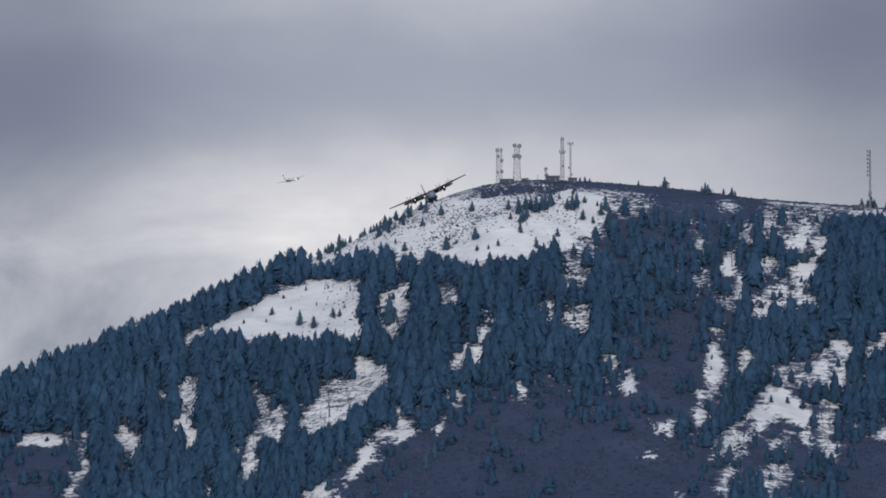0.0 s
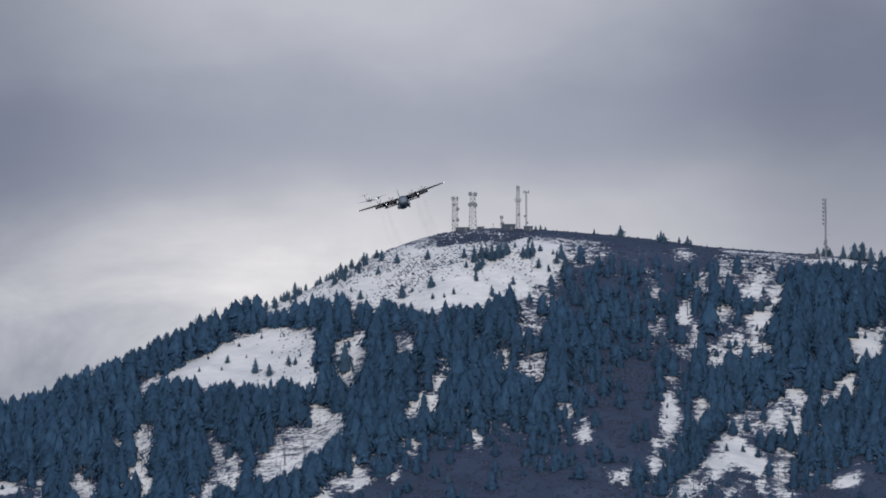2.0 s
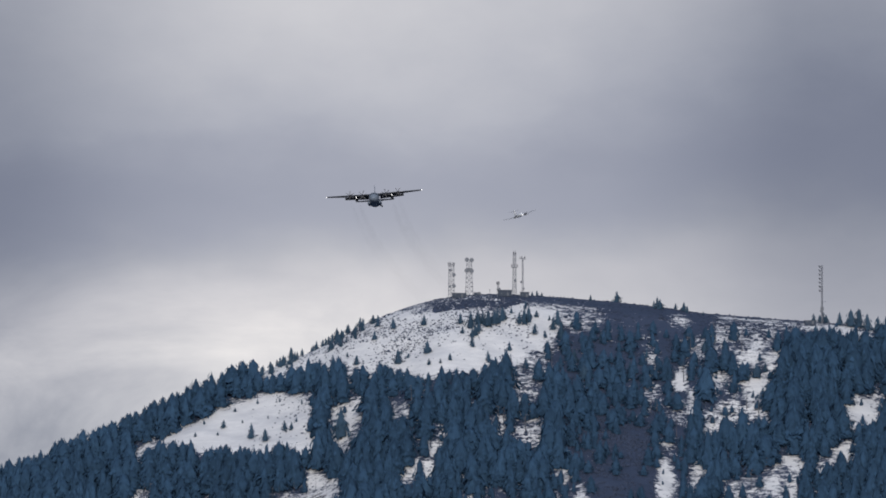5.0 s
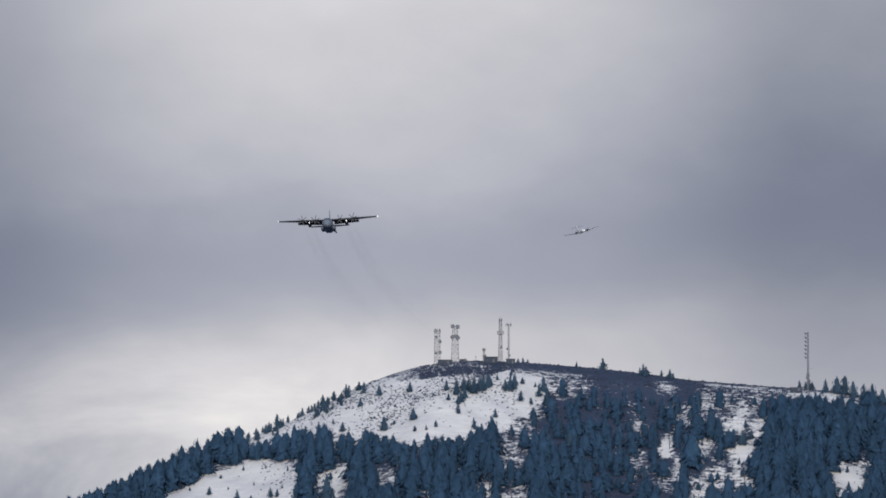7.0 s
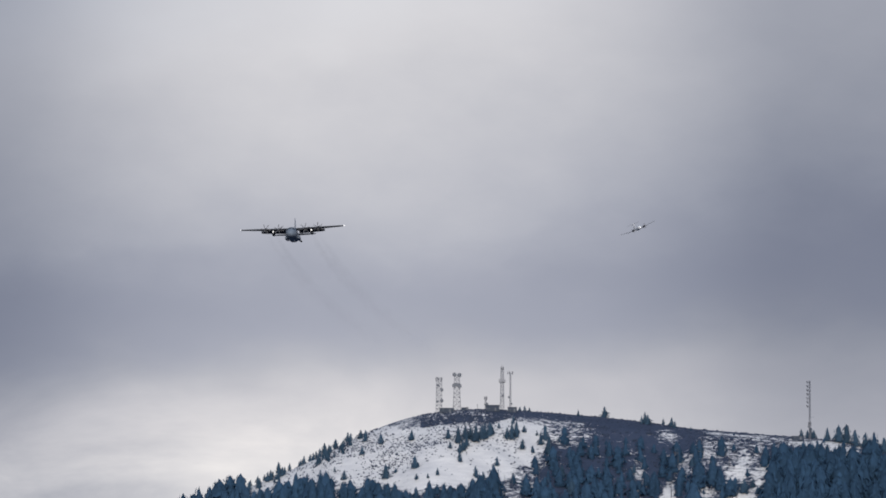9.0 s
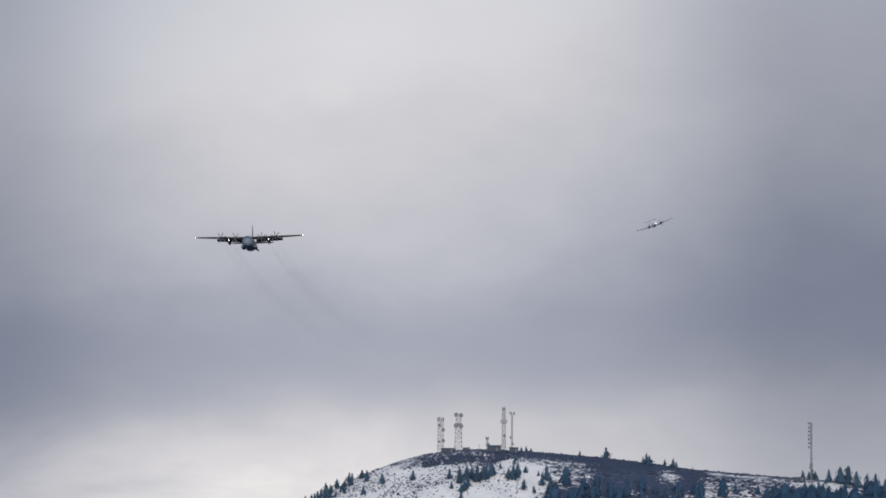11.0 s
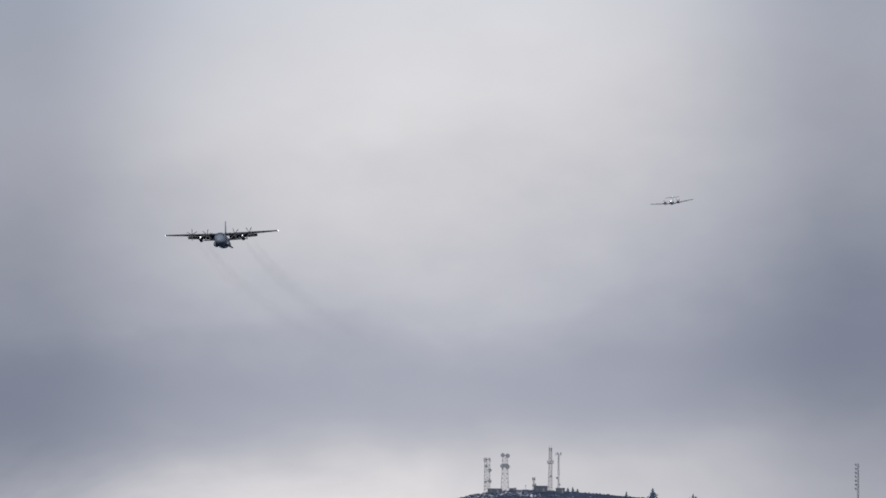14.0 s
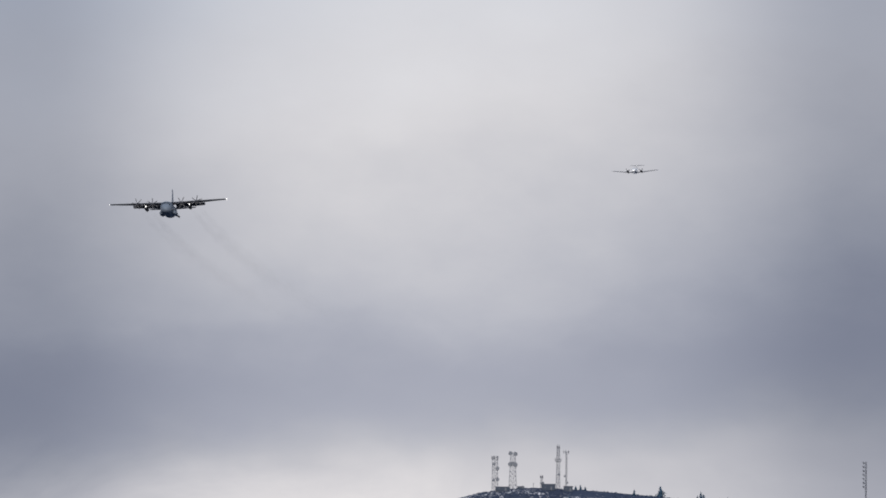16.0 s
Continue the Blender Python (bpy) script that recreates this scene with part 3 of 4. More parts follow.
def crown_shape(rng, count, wide, core=0.82, blunt=0.64):
    """A crown one metre high: hanging boughs laid like rough shingles round an uneven inner cone."""
    vs, fs = [], []
    lean = rng.normal(0, 0.02, 2)
    p, q, o = rng.random(3) * 6.28
    blunt = blunt + rng.uniform(-0.12, 0.12)

    def radius(f, a):
        lump = 1 + 0.16 * math.sin(f * 15 + p) + 0.22 * math.sin(2 * a + f * 8 + q) + 0.15 * math.sin(3 * a - f * 13 + o)
        return wide * (1 - f) ** blunt * (0.62 + 0.38 * min(1.0, f / 0.16)) * lump + 0.008

    def place(f, a, r, z):
        return (lean[0] * f + r * math.cos(a), lean[1] * f + r * math.sin(a), z)

    for k in range(4):
        f = (0.0, 0.22, 0.48, 0.75)[k]
        for i in range(6):
            a = math.tau * (i + 0.5 * (k % 2)) / 6
            vs.append(place(f, a, core * radius(f, a) * rng.uniform(0.75, 1.1), 0.05 + 0.92 * f + rng.uniform(-0.04, 0.04)))
    vs.append((lean[0], lean[1], 0.98))
    for k in range(3):
        for i in range(6):
            b, t, n = k * 6, k * 6 + 6, (i + 1) % 6
            fs += [(b + i, b + n, t + i), (b + n, t + n, t + i)]
    fs += [(18 + i, 18 + (i + 1) % 6, 24) for i in range(6)]
    for k in range(count):
        f = 1 - math.sqrt(rng.random()) if k > 5 else 0.80 + 0.18 * k / 5
        a = rng.random() * 6.28
        long = rng.random() < 0.2
        r = radius(f, a) * (rng.uniform(1.1, 1.4) if long else rng.uniform(0.9, 1.12))
        z = 0.04 + 0.95 * f
        w = rng.uniform(0.12, 0.34) * (0.25 + 0.75 * (1 - f)) * wide * (0.6 if long else 1.0)
        up, down = rng.uniform(0.035, 0.08), rng.uniform(0.05, 0.12)
        span = w / max(r, 0.03)
        n = len(vs)
        vs += [place(f, a, (0.6 if long else 0.86) * r, z + up), place(f, a - span, 0.99 * r, z - 0.2 * down),
               place(f, a + rng.uniform(-0.15, 0.15), 1.05 * r, z - down), place(f, a + span, 0.99 * r, z - 0.2 * down)]
        fs += [(n, n + 1, n + 2), (n, n + 2, n + 3)]
    return np.array(vs), np.array(fs)


def trunk_shape(top, thick):
    vs = [(thick * math.cos(a), thick * math.sin(a), -0.06) for a in (0.4, 2.5, 4.6)] + [(0, 0, top)]
    return np.array(vs), np.array([(0, 1, 3), (1, 2, 3), (2, 0, 3)])


def snag_shape(rng):
    """A dead trunk with a few broken stubs."""
    vs, fs = trunk_shape(1.0, 0.02)
    vs, fs = list(map(tuple, vs)), list(map(tuple, fs))
    for _ in range(7):
        z, a, r = 0.3 + 0.6 * rng.random(), rng.random() * 6.28, 0.06 + 0.07 * rng.random()
        b = len(vs)
        vs += [(0, 0, z), (0, 0, z + 0.025), (r * math.cos(a), r * math.sin(a), z + 0.03)]
        fs.append((b, b + 1, b + 2))
    return np.array(vs), np.array(fs)


def bush_shape(rng):
    vs = [(0, 0, 1)]
    for i in range(6):
        a = math.tau * i / 6 + rng.normal(0, 0.2)
        r = 0.9 + rng.normal(0, 0.2)
        vs.append((r * math.cos(a), r * math.sin(a), 0.35 + rng.normal(0, 0.15)))
    for i in range(6):
        a = math.tau * (i + 0.5) / 6
        vs.append((0.7 * math.cos(a), 0.7 * math.sin(a), -0.3))
    fs = []
    for i in range(6):
        j = (i + 1) % 6
        fs += [(0, 1 + i, 1 + j), (1 + i, 7 + i, 1 + j), (7 + i, 7 + j, 1 + j)]
    return np.array(vs), np.array(fs)


def scatter(name, shapes, spots, mat, label, category):
    """Many shapes joined into one mesh; spots: x, y, z, height, width."""
    rng = np.random.default_rng(11)
    pick = rng.integers(0, len(shapes), len(spots))
    turn = rng.random(len(spots)) * 6.28
    cos, sin = np.cos(turn), np.sin(turn)
    co, fa, start = [], [], 0
    for k, (vs, fs) in enumerate(shapes):
        m = pick == k
        if not m.any():
            continue
        s, c, d = spots[m], cos[m][:, None], sin[m][:, None]
        w, h = s[:, 4:5], s[:, 3:4]
        x = (vs[:, 0] * c - vs[:, 1] * d) * w + s[:, 0:1]
        y = (vs[:, 0] * d + vs[:, 1] * c) * w + s[:, 1:2]
        z = vs[:, 2] * h + s[:, 2:3]
        co.append(np.stack([x, y, z], -1).reshape(-1, 3))
        n = len(s)
        fa.append((fs[None] + np.arange(n)[:, None, None] * len(vs)).reshape(-1, 3) + start)
        start += n * len(vs)
    me = mesh_of(name, np.concatenate(co), np.concatenate(fa))
    me.materials.append(mat)
    return tagged(new(name, me), label, category, kind="stuff")


def join_shapes(a, b):
    return np.concatenate([a[0], b[0]]), np.concatenate([a[1], b[1] + len(a[0])])


def plant_forest():
    rng = np.random.default_rng(5)

    def field(x0, x1, y0, y1, step):
        gx, gy = np.meshgrid(np.arange(x0, x1, step), np.arange(y0, y1, step * 1.05))
        x = gx.ravel() + rng.uniform(-0.5, 0.5, gx.size) * step
        y = gy.ravel() + rng.uniform(-0.5, 0.5, gx.size) * step
        return x, y

    x, y = field(-340, 350, 3600, 4012, 7.0)
    far = [field(-1100, -340, 3450, 4000, 13), field(350, 1100, 3450, 4000, 13), field(-340, 350, 3380, 3600, 12)]
    x = np.concatenate([x] + [f[0] for f in far])
    y = np.concatenate([y] + [f[1] for f in far])
    d = crest_y(x) - y
    stand = 0.5 + 0.5 * np.sin(x / 37 + 1.3) * np.sin(y / 45 + x / 90)
    h = np.clip(rng.normal(16.6, 3.6, x.size) + 5.0 * (stand - 0.5) + 4.5 * (rng.random(x.size) < 0.16), 5, 26)
    h = np.where(d < 45, h * (0.5 + 0.5 * np.clip(d - 5, 0, 40) / 40), h)
    keep = (d > -9) & ~((x > -92) & (d < 16)) & ~((x > -25) & (d < 42))
    # trees are shortened or left out so that few crowns hide an opening from the camera
    z = height(x, y)
    edge = 0.5 * ragged(x * 0.8, y * 0.8)
    full = h.copy()
    clear = np.zeros(x.size, bool)
    near = (np.abs(x) < 345) & (opening(x, y + 18) > -29)
    clear[~near] = True
    for part_of in (1.0, 0.8, 0.62, 0.45, 0.3):
        todo = np.flatnonzero(~clear)
        fits = opening(x[todo], y[todo]) + edge[todo] < 0.0
        for up, aside in ((0.2, -0.14), (0.2, 0.14), (0.42, 0.0), (0.64, 0.0)):
            bx, by = x[todo] + aside * part_of * full[todo], y[todo].copy()
            bz = z[todo] + up * part_of * full[todo]
            free = np.ones(todo.size, bool)
            for _ in range(26):
                by = np.where(free, by + 2.0, by)
                bz = np.where(free, bz + 0.224, bz)
                free &= height(bx, by) < bz
            fits &= opening(bx, by) + edge[todo] < -0.6
        h[todo[fits]] = full[todo[fits]] * part_of
        clear[todo[fits]] = True
    keep &= clear
    # a few saplings inside the smaller openings
    small = np.zeros(x.size, bool)
    main = np.maximum(inside(AREAS["snow"][0], x, y), inside(AREAS["snow"][1], x, y)) > -4
    small[near & ~main & (opening(x, y) > -1) & (rng.random(x.size) < np.where(x > 140, 0.3, 0.13))] = True
    h = np.where(small, rng.uniform(2.2, 6.5, x.size), h)
    keep |= small & (d > 8)
    thin = (reach("patchy", x, y) > 0) | (reach("patchy", x, y + 0.5 * h / 0.52) > 2)
    deep = np.maximum(reach("brush", x, y), reach("brush", x, y + 0.5 * h / 0.52))
    open_brush = deep > -18
    dice = rng.random(x.size)
    keep &= ~(thin & (dice > 0.46)) & ~(open_brush & (dice > np.maximum(0.015 + 0.1 * np.clip(stand * 2.2 - 1.2, 0, 1), 0.55 - deep / 45)))
    right = (x > 70) & (x < 190) & (d < 150) & ~thin
    keep &= ~(right & (dice > 0.80))
    h = np.where(right, h * 0.62, np.where(open_brush, h * 0.8, h))
    burnt = (reach("glade", x, y) > -1) & (rng.random(x.size) < 0.4) & (d > 60)
    keep |= burnt
    dead = keep & (thin & (dice < 0.18) | burnt)
    keep &= ~dead
    w = np.minimum(h, 19) * rng.uniform(0.9, 1.4, x.size)
    shapes = [join_shapes(crown_shape(rng, 150, (0.22, 0.29, 0.33, 0.26, 0.30)[k % 5], blunt=(0.68, 0.55, 0.46, 0.74, 0.50)[k % 5]), trunk_shape(0.5, 0.014)) for k in range(20)]
    live = np.stack([x, y, z, h, w], -1)[keep]
    live[thin[keep] | open_brush[keep], 3:] *= 0.66
    scatter("forest", shapes, live, NEEDLES, "dense dark conifer forest on the mountainside, its green hazed to blue", "forest")
    gone = np.stack([x, y, z, np.where(burnt, full * 0.6, h * 0.85), np.maximum(h, 9)], -1)[dead]
    scatter("dead_trees", [snag_shape(rng) for _ in range(6)], gone, SNAG, "bare grey standing dead trees among the snow", "dead trees")


def plant_brush():
    rng = np.random.default_rng(8)
    x = np.concatenate([rng.uniform(-75, 85, 15000), rng.uniform(-90, 330, 16000), rng.uniform(-300, 330, 26000)])
    y = np.concatenate([rng.uniform(3915, 3996, 15000), rng.uniform(3780, 4004, 16000), rng.uniform(3610, 3830, 26000)])
    d = crest_y(x) - y
    s = reach("snow", x, y)
    tuft = 0.5 + 0.5 * np.sin(x / 17 + 0.5) * np.sin(y / 12 + x / 40)
    dice = rng.random(x.size)
    top = (x > 18) & (x < 70) & (d < 22) & (dice < 0.12)
    bare = (s < -1) & (d > -4) & (x > 24) & (dice < 0.35)
    few = (s >= -1) & ((dice < 0.04 + 0.12 * tuft) | ((d < 70) & (x > -40) & (x < 62) & (dice < 0.42 * tuft)))
    low = (reach("brush", x, y) > -6) & (s < -1) & (dice < 0.25 + 0.65 * tuft)
    keep = (((top | bare | few) & (y > 3800)) | low) & (d > -5)
    size = np.where(s > -1, rng.uniform(0.2, 0.7, x.size), np.where(d < 25, rng.uniform(0.3, 0.7, x.size), rng.uniform(0.5, 1.4, x.size)))
    spots = np.stack([x, y, height(x, y), size, size * rng.uniform(0.8, 1.5, x.size)], -1)[keep]
    scatter("brush", [bush_shape(rng) for _ in range(6)], spots, BRUSH, "low leafless brown brush, hazed to blue, on the upper slopes", "shrubs")


# single trees that stand clear of the forest: x, y, height
LONE = []


def stand(trees):
    LONE.append(trees)


stand([(-66, 3996, 8.6), (-75, 3996, 4.3), (-53, 3998, 3.6), (-46, 3998, 5.0), (-42, 3998, 5.0), (-37, 3997, 7.8), (-34, 3996, 5.0), (-25, 3983, 5.0), (-21, 3981, 4.3), (-11, 3974, 7.8), (-13, 3957, 6.4), (-1, 3961, 7.1), (18, 3953, 7.1), (20, 3913, 8.4), (2, 3918, 9.8), (41, 3937, 7.0), (42, 3924, 4.9), (48, 3912, 7.7), (58, 3900, 7.7), (61, 3893, 6.9), (71, 3916, 6.3), (87, 3940, 7.0), (97, 3959, 3.5), (34, 3897, 4.9)])
stand([(28, 3895, 3.5), (21, 3898, 4.2), (8, 3920, 3.5), (4, 3929, 2.8), (-24, 3939, 6.3), (-30, 3954, 3.5), (48, 3922, 6.3), (52, 3929, 7.0), (55, 3938, 8.4), (62, 3942, 9.1), (68, 3950, 7.0), (78, 3947, 8.4), (84, 3956, 7.8), (82, 3968, 5.7), (47, 3932, 10.5), (52, 3937, 9.1), (58, 3936, 11.2), (64, 3943, 11.3), (67, 3948, 9.2), (81, 3948, 10.6), (84, 3952, 10.6), (50, 3925, 7.7), (102, 3955, 10.6), (104, 3939, 12.6)])
stand([(99, 3950, 9.2), (94, 3939, 4.9), (73, 3958, 4.2), (89, 3960, 4.9), (272, 3999, 7.8), (270, 3998, 5.3), (274, 3999, 5.7), (168, 3987, 6.4), (164, 3986, 5.7), (185, 3987, 5.0), (-100, 3992, 8.5), (-105, 3991, 7.8), (-111, 3991, 7.8), (-91, 3993, 5.3), (-84, 3995, 4.6), (-71, 3996, 5.7), (-62, 3997, 4.3), (-50, 3998, 5.7), (-44, 3998, 5.0), (-40, 3997, 5.7), (87, 3997, 2.9), (90, 3996, 3.6), (93, 3994, 2.9), (124, 3992, 4.3)])
stand([(141, 3997, 7.1), (166, 3988, 7.8), (178, 3993, 4.3), (183, 3989, 6.4), (195, 3985, 2.8), (266, 3998, 5.7), (274, 3999, 5.0), (282, 3990, 9.3), (289, 3990, 11.4), (294, 3989, 12.8), (300, 3986, 10.7), (306, 3984, 10.7), (311, 3982, 12.1), (317, 3979, 10.6), (-107, 3927, 5.6), (-124, 3917, 3.5), (-119, 3934, 2.8), (-116, 3944, 2.1), (-89, 3906, 10.5), (-80, 3894, 8.3), (-68, 3901, 7.0), (-64, 3898, 5.6), (-61, 3905, 3.5), (-100, 3945, 2.8)])
stand([(-86, 3948, 3.5), (-72, 3942, 2.8), (-58, 3928, 3.5), (-33, 3872, 20.7), (-79, 3927, 2.8), (-110, 3917, 2.8), (-95, 3929, 2.5), (218, 3900, 7.7), (224, 3902, 9.7), (221, 3885, 4.2), (230, 3911, 6.3), (213, 3890, 4.2), (205, 3894, 3.5), (197, 3881, 3.5), (194, 3856, 4.1), (160, 3671, 9.8), (166, 3664, 8.5), (181, 3841, 8.2), (239, 3887, 10.4), (233, 3869, 11.7), (174, 3756, 5.4), (167, 3725, 11.3), (159, 3710, 9.9), (-244, 3963, 8.5)])
stand([(-199, 3971, 7.1), (-141, 3985, 4.3), (-162, 3979, 5.0), (-225, 3967, 5.7), (-264, 3957, 4.9), (-102, 3992, 6.4), (-90, 3994, 5.7), (-79, 3996, 5.0), (-59, 3997, 5.0), (-52, 3998, 4.3), (-30, 3996, 4.3), (111, 3909, 9.1), (117, 3891, 10.4), (106, 3922, 9.1), (124, 3878, 10.4), (140, 3931, 7.0), (146, 3909, 9.1), (129, 3939, 5.6), (157, 3929, 6.3), (164, 3917, 7.0), (109, 3859, 11.7), (100, 3833, 12.3), (119, 3837, 6.8), (96, 3887, 9.0)])
stand([(193, 3928, 7.0), (199, 3942, 6.3), (215, 3959, 3.5), (-10, 3685, 11.2), (-5, 3699, 9.9), (15, 3704, 5.3), (29, 3715, 6.0), (59, 3723, 5.3), (75, 3730, 6.7), (38, 3692, 4.6), (91, 3678, 5.2), (110, 3660, 5.9), (-28, 3690, 5.3), (130, 3663, 4.6), (12, 3666, 4.6), (71, 3652, 5.2), (89, 3748, 6.7), (102, 3709, 7.3)])


def plant_lone_trees():
    rng = np.random.default_rng(3)
    kinds = []
    for k in range(9):
        tree = thing("conifer", pose(0, 0, 0), "dark conifer, its green hazed to blue, standing alone on the open slope", "tree", "scattered conifers on the mountain")
        vs, fs = crown_shape(rng, 120, (0.23, 0.27, 0.19)[k % 3], 0.7)
        me = mesh_of("crown", vs, fs)
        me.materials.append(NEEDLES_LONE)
        new("crown", me).parent = tree
        bm = bmesh.new()
        rod(bm, (0, 0, -0.08), (0, 0, 0.75), 0.022, 6, 0.005)
        part("trunk", bm, BARK, tree)
        kinds.append(tree)
    used = set()
    # young trees strewn over the left shoulder of the summit, in loose clusters
    young = []
    while len(young) < 46:
        u, v = rng.uniform(-98, -6), rng.uniform(4, 40)
        if math.sin(u / 6.5) + math.sin(v / 5 + u / 11) + rng.uniform(-1, 1) > 0.2 and v < 14 + (u + 98) * 0.22:
            young.append((u, float(crest_y(u)) - v, rng.uniform(2.2, 6.8)))
    for row in LONE + [young]:
        for x, y, h in row:
            k = int(rng.integers(0, 9))
            tree = kinds[k]
            w = h * rng.uniform(0.95, 1.5)
            m = pose(x, y, float(height(np.array([x]), np.array([y]))[0]) - 0.1, rz=rng.uniform(0, 360))
            if k in used:
                tree = copy_thing(tree, m)
            used.add(k)
            tree.matrix_basis = m
            tree.scale = (w, w, h)
    for k in range(9):
        if k not in used:
            for o in (*kinds[k].children, kinds[k]):
                bpy.data.objects.remove(o)


plant_forest()
plant_brush()
plant_lone_trees()

# ---------------------------------------------------------------- radio site on the summit


def on_ground(x, y, sink=0.2, rz=0):
    return pose(x, y, float(height(np.array([x]), np.array([y]))[0]) - sink, rz=rz)


def lattice(tower, tall, base, top, bays, leg=0.13, brace=0.06):
    """Four tapering legs, with a bracing panel on each bay."""
    corner = lambda z, i: Vector(((base + (top - base) * z / tall) / 2 * (1, -1, -1, 1)[i % 4], (base + (top - base) * z / tall) / 2 * (1, 1, -1, -1)[i % 4], z))
    for i in range(4):
        part("leg", rod(bmesh.new(), corner(0, i), corner(tall, i), leg, 6), STEEL, tower)
    for b in range(bays):
        z0, z1 = tall * b / bays, tall * (b + 1) / bays
        bm = bmesh.new()
        for i in range(4):
            rod(bm, corner(z0, i), corner(z1, i + 1), brace, 4)
            rod(bm, corner(z0, i + 1), corner(z1, i), brace, 4)
            rod(bm, corner(z1, i), corner(z1, i + 1), brace, 4)
        part("bracing", bm, STEEL, tower)


def drum(tower, x, z, r, y=-1.2, deep=0.9, name="dish_antenna"):
    """A microwave drum that faces the valley, on a short mount."""
    bm = bmesh.new()
    rings = []
    for yy, rr in ((0.0, r * 0.55), (-deep * 0.35, r * 0.96), (-deep * 0.4, r), (-deep * 0.9, r), (-deep, r * 0.93)):
        rings.append([(x + rr * math.cos(math.tau * i / 18), y + yy, z + rr * math.sin(math.tau * i / 18)) for i in range(18)])
    loft(bm, rings)
    ob = part(name, bm, DISH, tower, "dark round microwave dish antenna")
    part("mount", rod(bmesh.new(), (x * 0.6, 0, z), (x, y + 0.05, z), 0.12, 6), STEEL, ob)


def panels(tower, z, reach_out, tall, count=3, name="panel_antenna"):
    for i in range(count):
        a = math.tau * i / count + 0.5
        x, y = reach_out * math.cos(a), reach_out * math.sin(a)
        bm = block(bmesh.new(), -0.17, 0.17, -0.12, 0.12, -tall / 2, tall / 2, 0.04)
        bmesh.ops.transform(bm, matrix=pose(x, y, z, rz=math.degrees(a)), verts=bm.verts)
        ob = part(name, bm, ANTENNA, tower)
        part("bracket", rod(bmesh.new(), (x * 0.2, y * 0.2, z), (x, y, z), 0.07, 5), STEEL, ob)


def build_towers():
    t = thing("radio_tower", on_ground(35.6, 3996), "pale grey steel lattice tower with cross-braced sections and side dishes", "tower", "radio towers on the summit")
    lattice(t, 22.4, 3.7, 3.3, 10)
    drum(t, 1.7, 7.4, 1.15)
    drum(t, 1.7, 14.4, 1.1)
    drum(t, -0.6, 17.2, 0.9)
    drum(t, -0.9, 6.9, 0.8)
    panels(t, 21.4, 2.1, 2.0, 5)

    t = thing("radio_tower", on_ground(46.9, 3996), "tapering steel lattice tower with paired microwave drums near its top", "tower", "radio towers on the summit")
    lattice(t, 22.6, 4.9, 2.9, 8)
    drum(t, -1.5, 22.9, 1.35, y=-0.9)
    drum(t, 1.55, 22.6, 1.4, y=-0.9)
    drum(t, -1.75, 15.9, 1.3)
    drum(t, 1.65, 15.6, 1.4)
    drum(t, 0.0, 16.4, 1.0, y=-1.6)
    part("platform", block(bmesh.new(), -2.0, 2.0, -2.0, 2.0, 17.3, 17.5), STEEL, t)

    t = thing("radio_tower", on_ground(75.7, 3995), "slim steel lattice tower with an antenna ring and top whips", "tower", "radio towers on the summit")
    lattice(t, 26.4, 2.5, 1.7, 12)
    panels(t, 18.9, 2.1, 1.7, 6)
    part("platform", block(bmesh.new(), -1.7, 1.7, -1.7, 1.7, 17.7, 17.9), STEEL, t)
    panels(t, 26.7, 0.9, 2.2, 4)
    drum(t, 0.4, 9.3, 0.8)
    for x in (-0.5, 0.5):
        part("whip_antenna", rod(bmesh.new(), (x, 0, 26.2), (x, 0, 29.2), 0.08, 5, 0.04), ANTENNA, t)

    t = thing("radio_tower", on_ground(80.9, 3994), "thin steel pole with a cluster of panel antennas at its head", "tower", "radio towers on the summit")
    lattice(t, 23.8, 0.95, 0.8, 13, 0.11, 0.05)
    panels(t, 24.2, 1.7, 1.9, 5)
    drum(t, -0.9, 8.6, 0.7, y=-0.5)
    drum(t, 0.7, 4.4, 0.6, y=-0.5)

    t = thing("radio_mast", on_ground(65.2, 3993), "short steel mast with a small dish beside a hut", "mast")
    lattice(t, 8.2, 1.1, 0.9, 5, 0.1, 0.05)
    panels(t, 7.6, 0.9, 1.8, 4)
    drum(t, 0.9, 3.6, 0.85, y=-0.6)
    drum(t, -0.4, 3.4, 0.6, y=-0.6)

    t = thing("antenna_post", on_ground(60.0, 3993), "short thin antenna post on the summit", "mast")
    part("pole", rod(bmesh.new(), (0, 0, 0), (0, 0, 3.2), 0.13, 6), STEEL, t)
    part("head", block(bmesh.new(), -0.35, 0.35, -0.2, 0.2, 3.0, 3.5, 0.05), ANTENNA, t)

    t = thing("broadcast_mast", on_ground(270.9, 3990), "tall thin steel broadcast mast with a column of antenna bays", "mast")
    lattice(t, 37.6, 0.9, 0.9, 24, 0.15, 0.07)
    for i in range(7):
        z = 21.6 + 2.55 * i
        bm = bmesh.new()
        rod(bm, (-0.3, -0.2, z), (-1.3, -0.4, z + 0.1), 0.13, 5)
        rod(bm, (-1.2, -0.4, z - 0.8), (-2.0, -0.4, z + 0.65), 0.32, 5)
        rod(bm, (-1.2, -0.9, z), (-1.7, 0.1, z + 0.2), 0.16, 5)
        part("antenna_bay", bm, ANTENNA, t)
    part("side_arm", rod(bmesh.new(), (0, 0, 14.6), (2.6, -0.3, 14.6), 0.13, 5), STEEL, t)
    panels(t, 10.2, 0.9, 2.6, 3)
    drum(t, -0.8, 8.4, 0.7, y=-0.6)


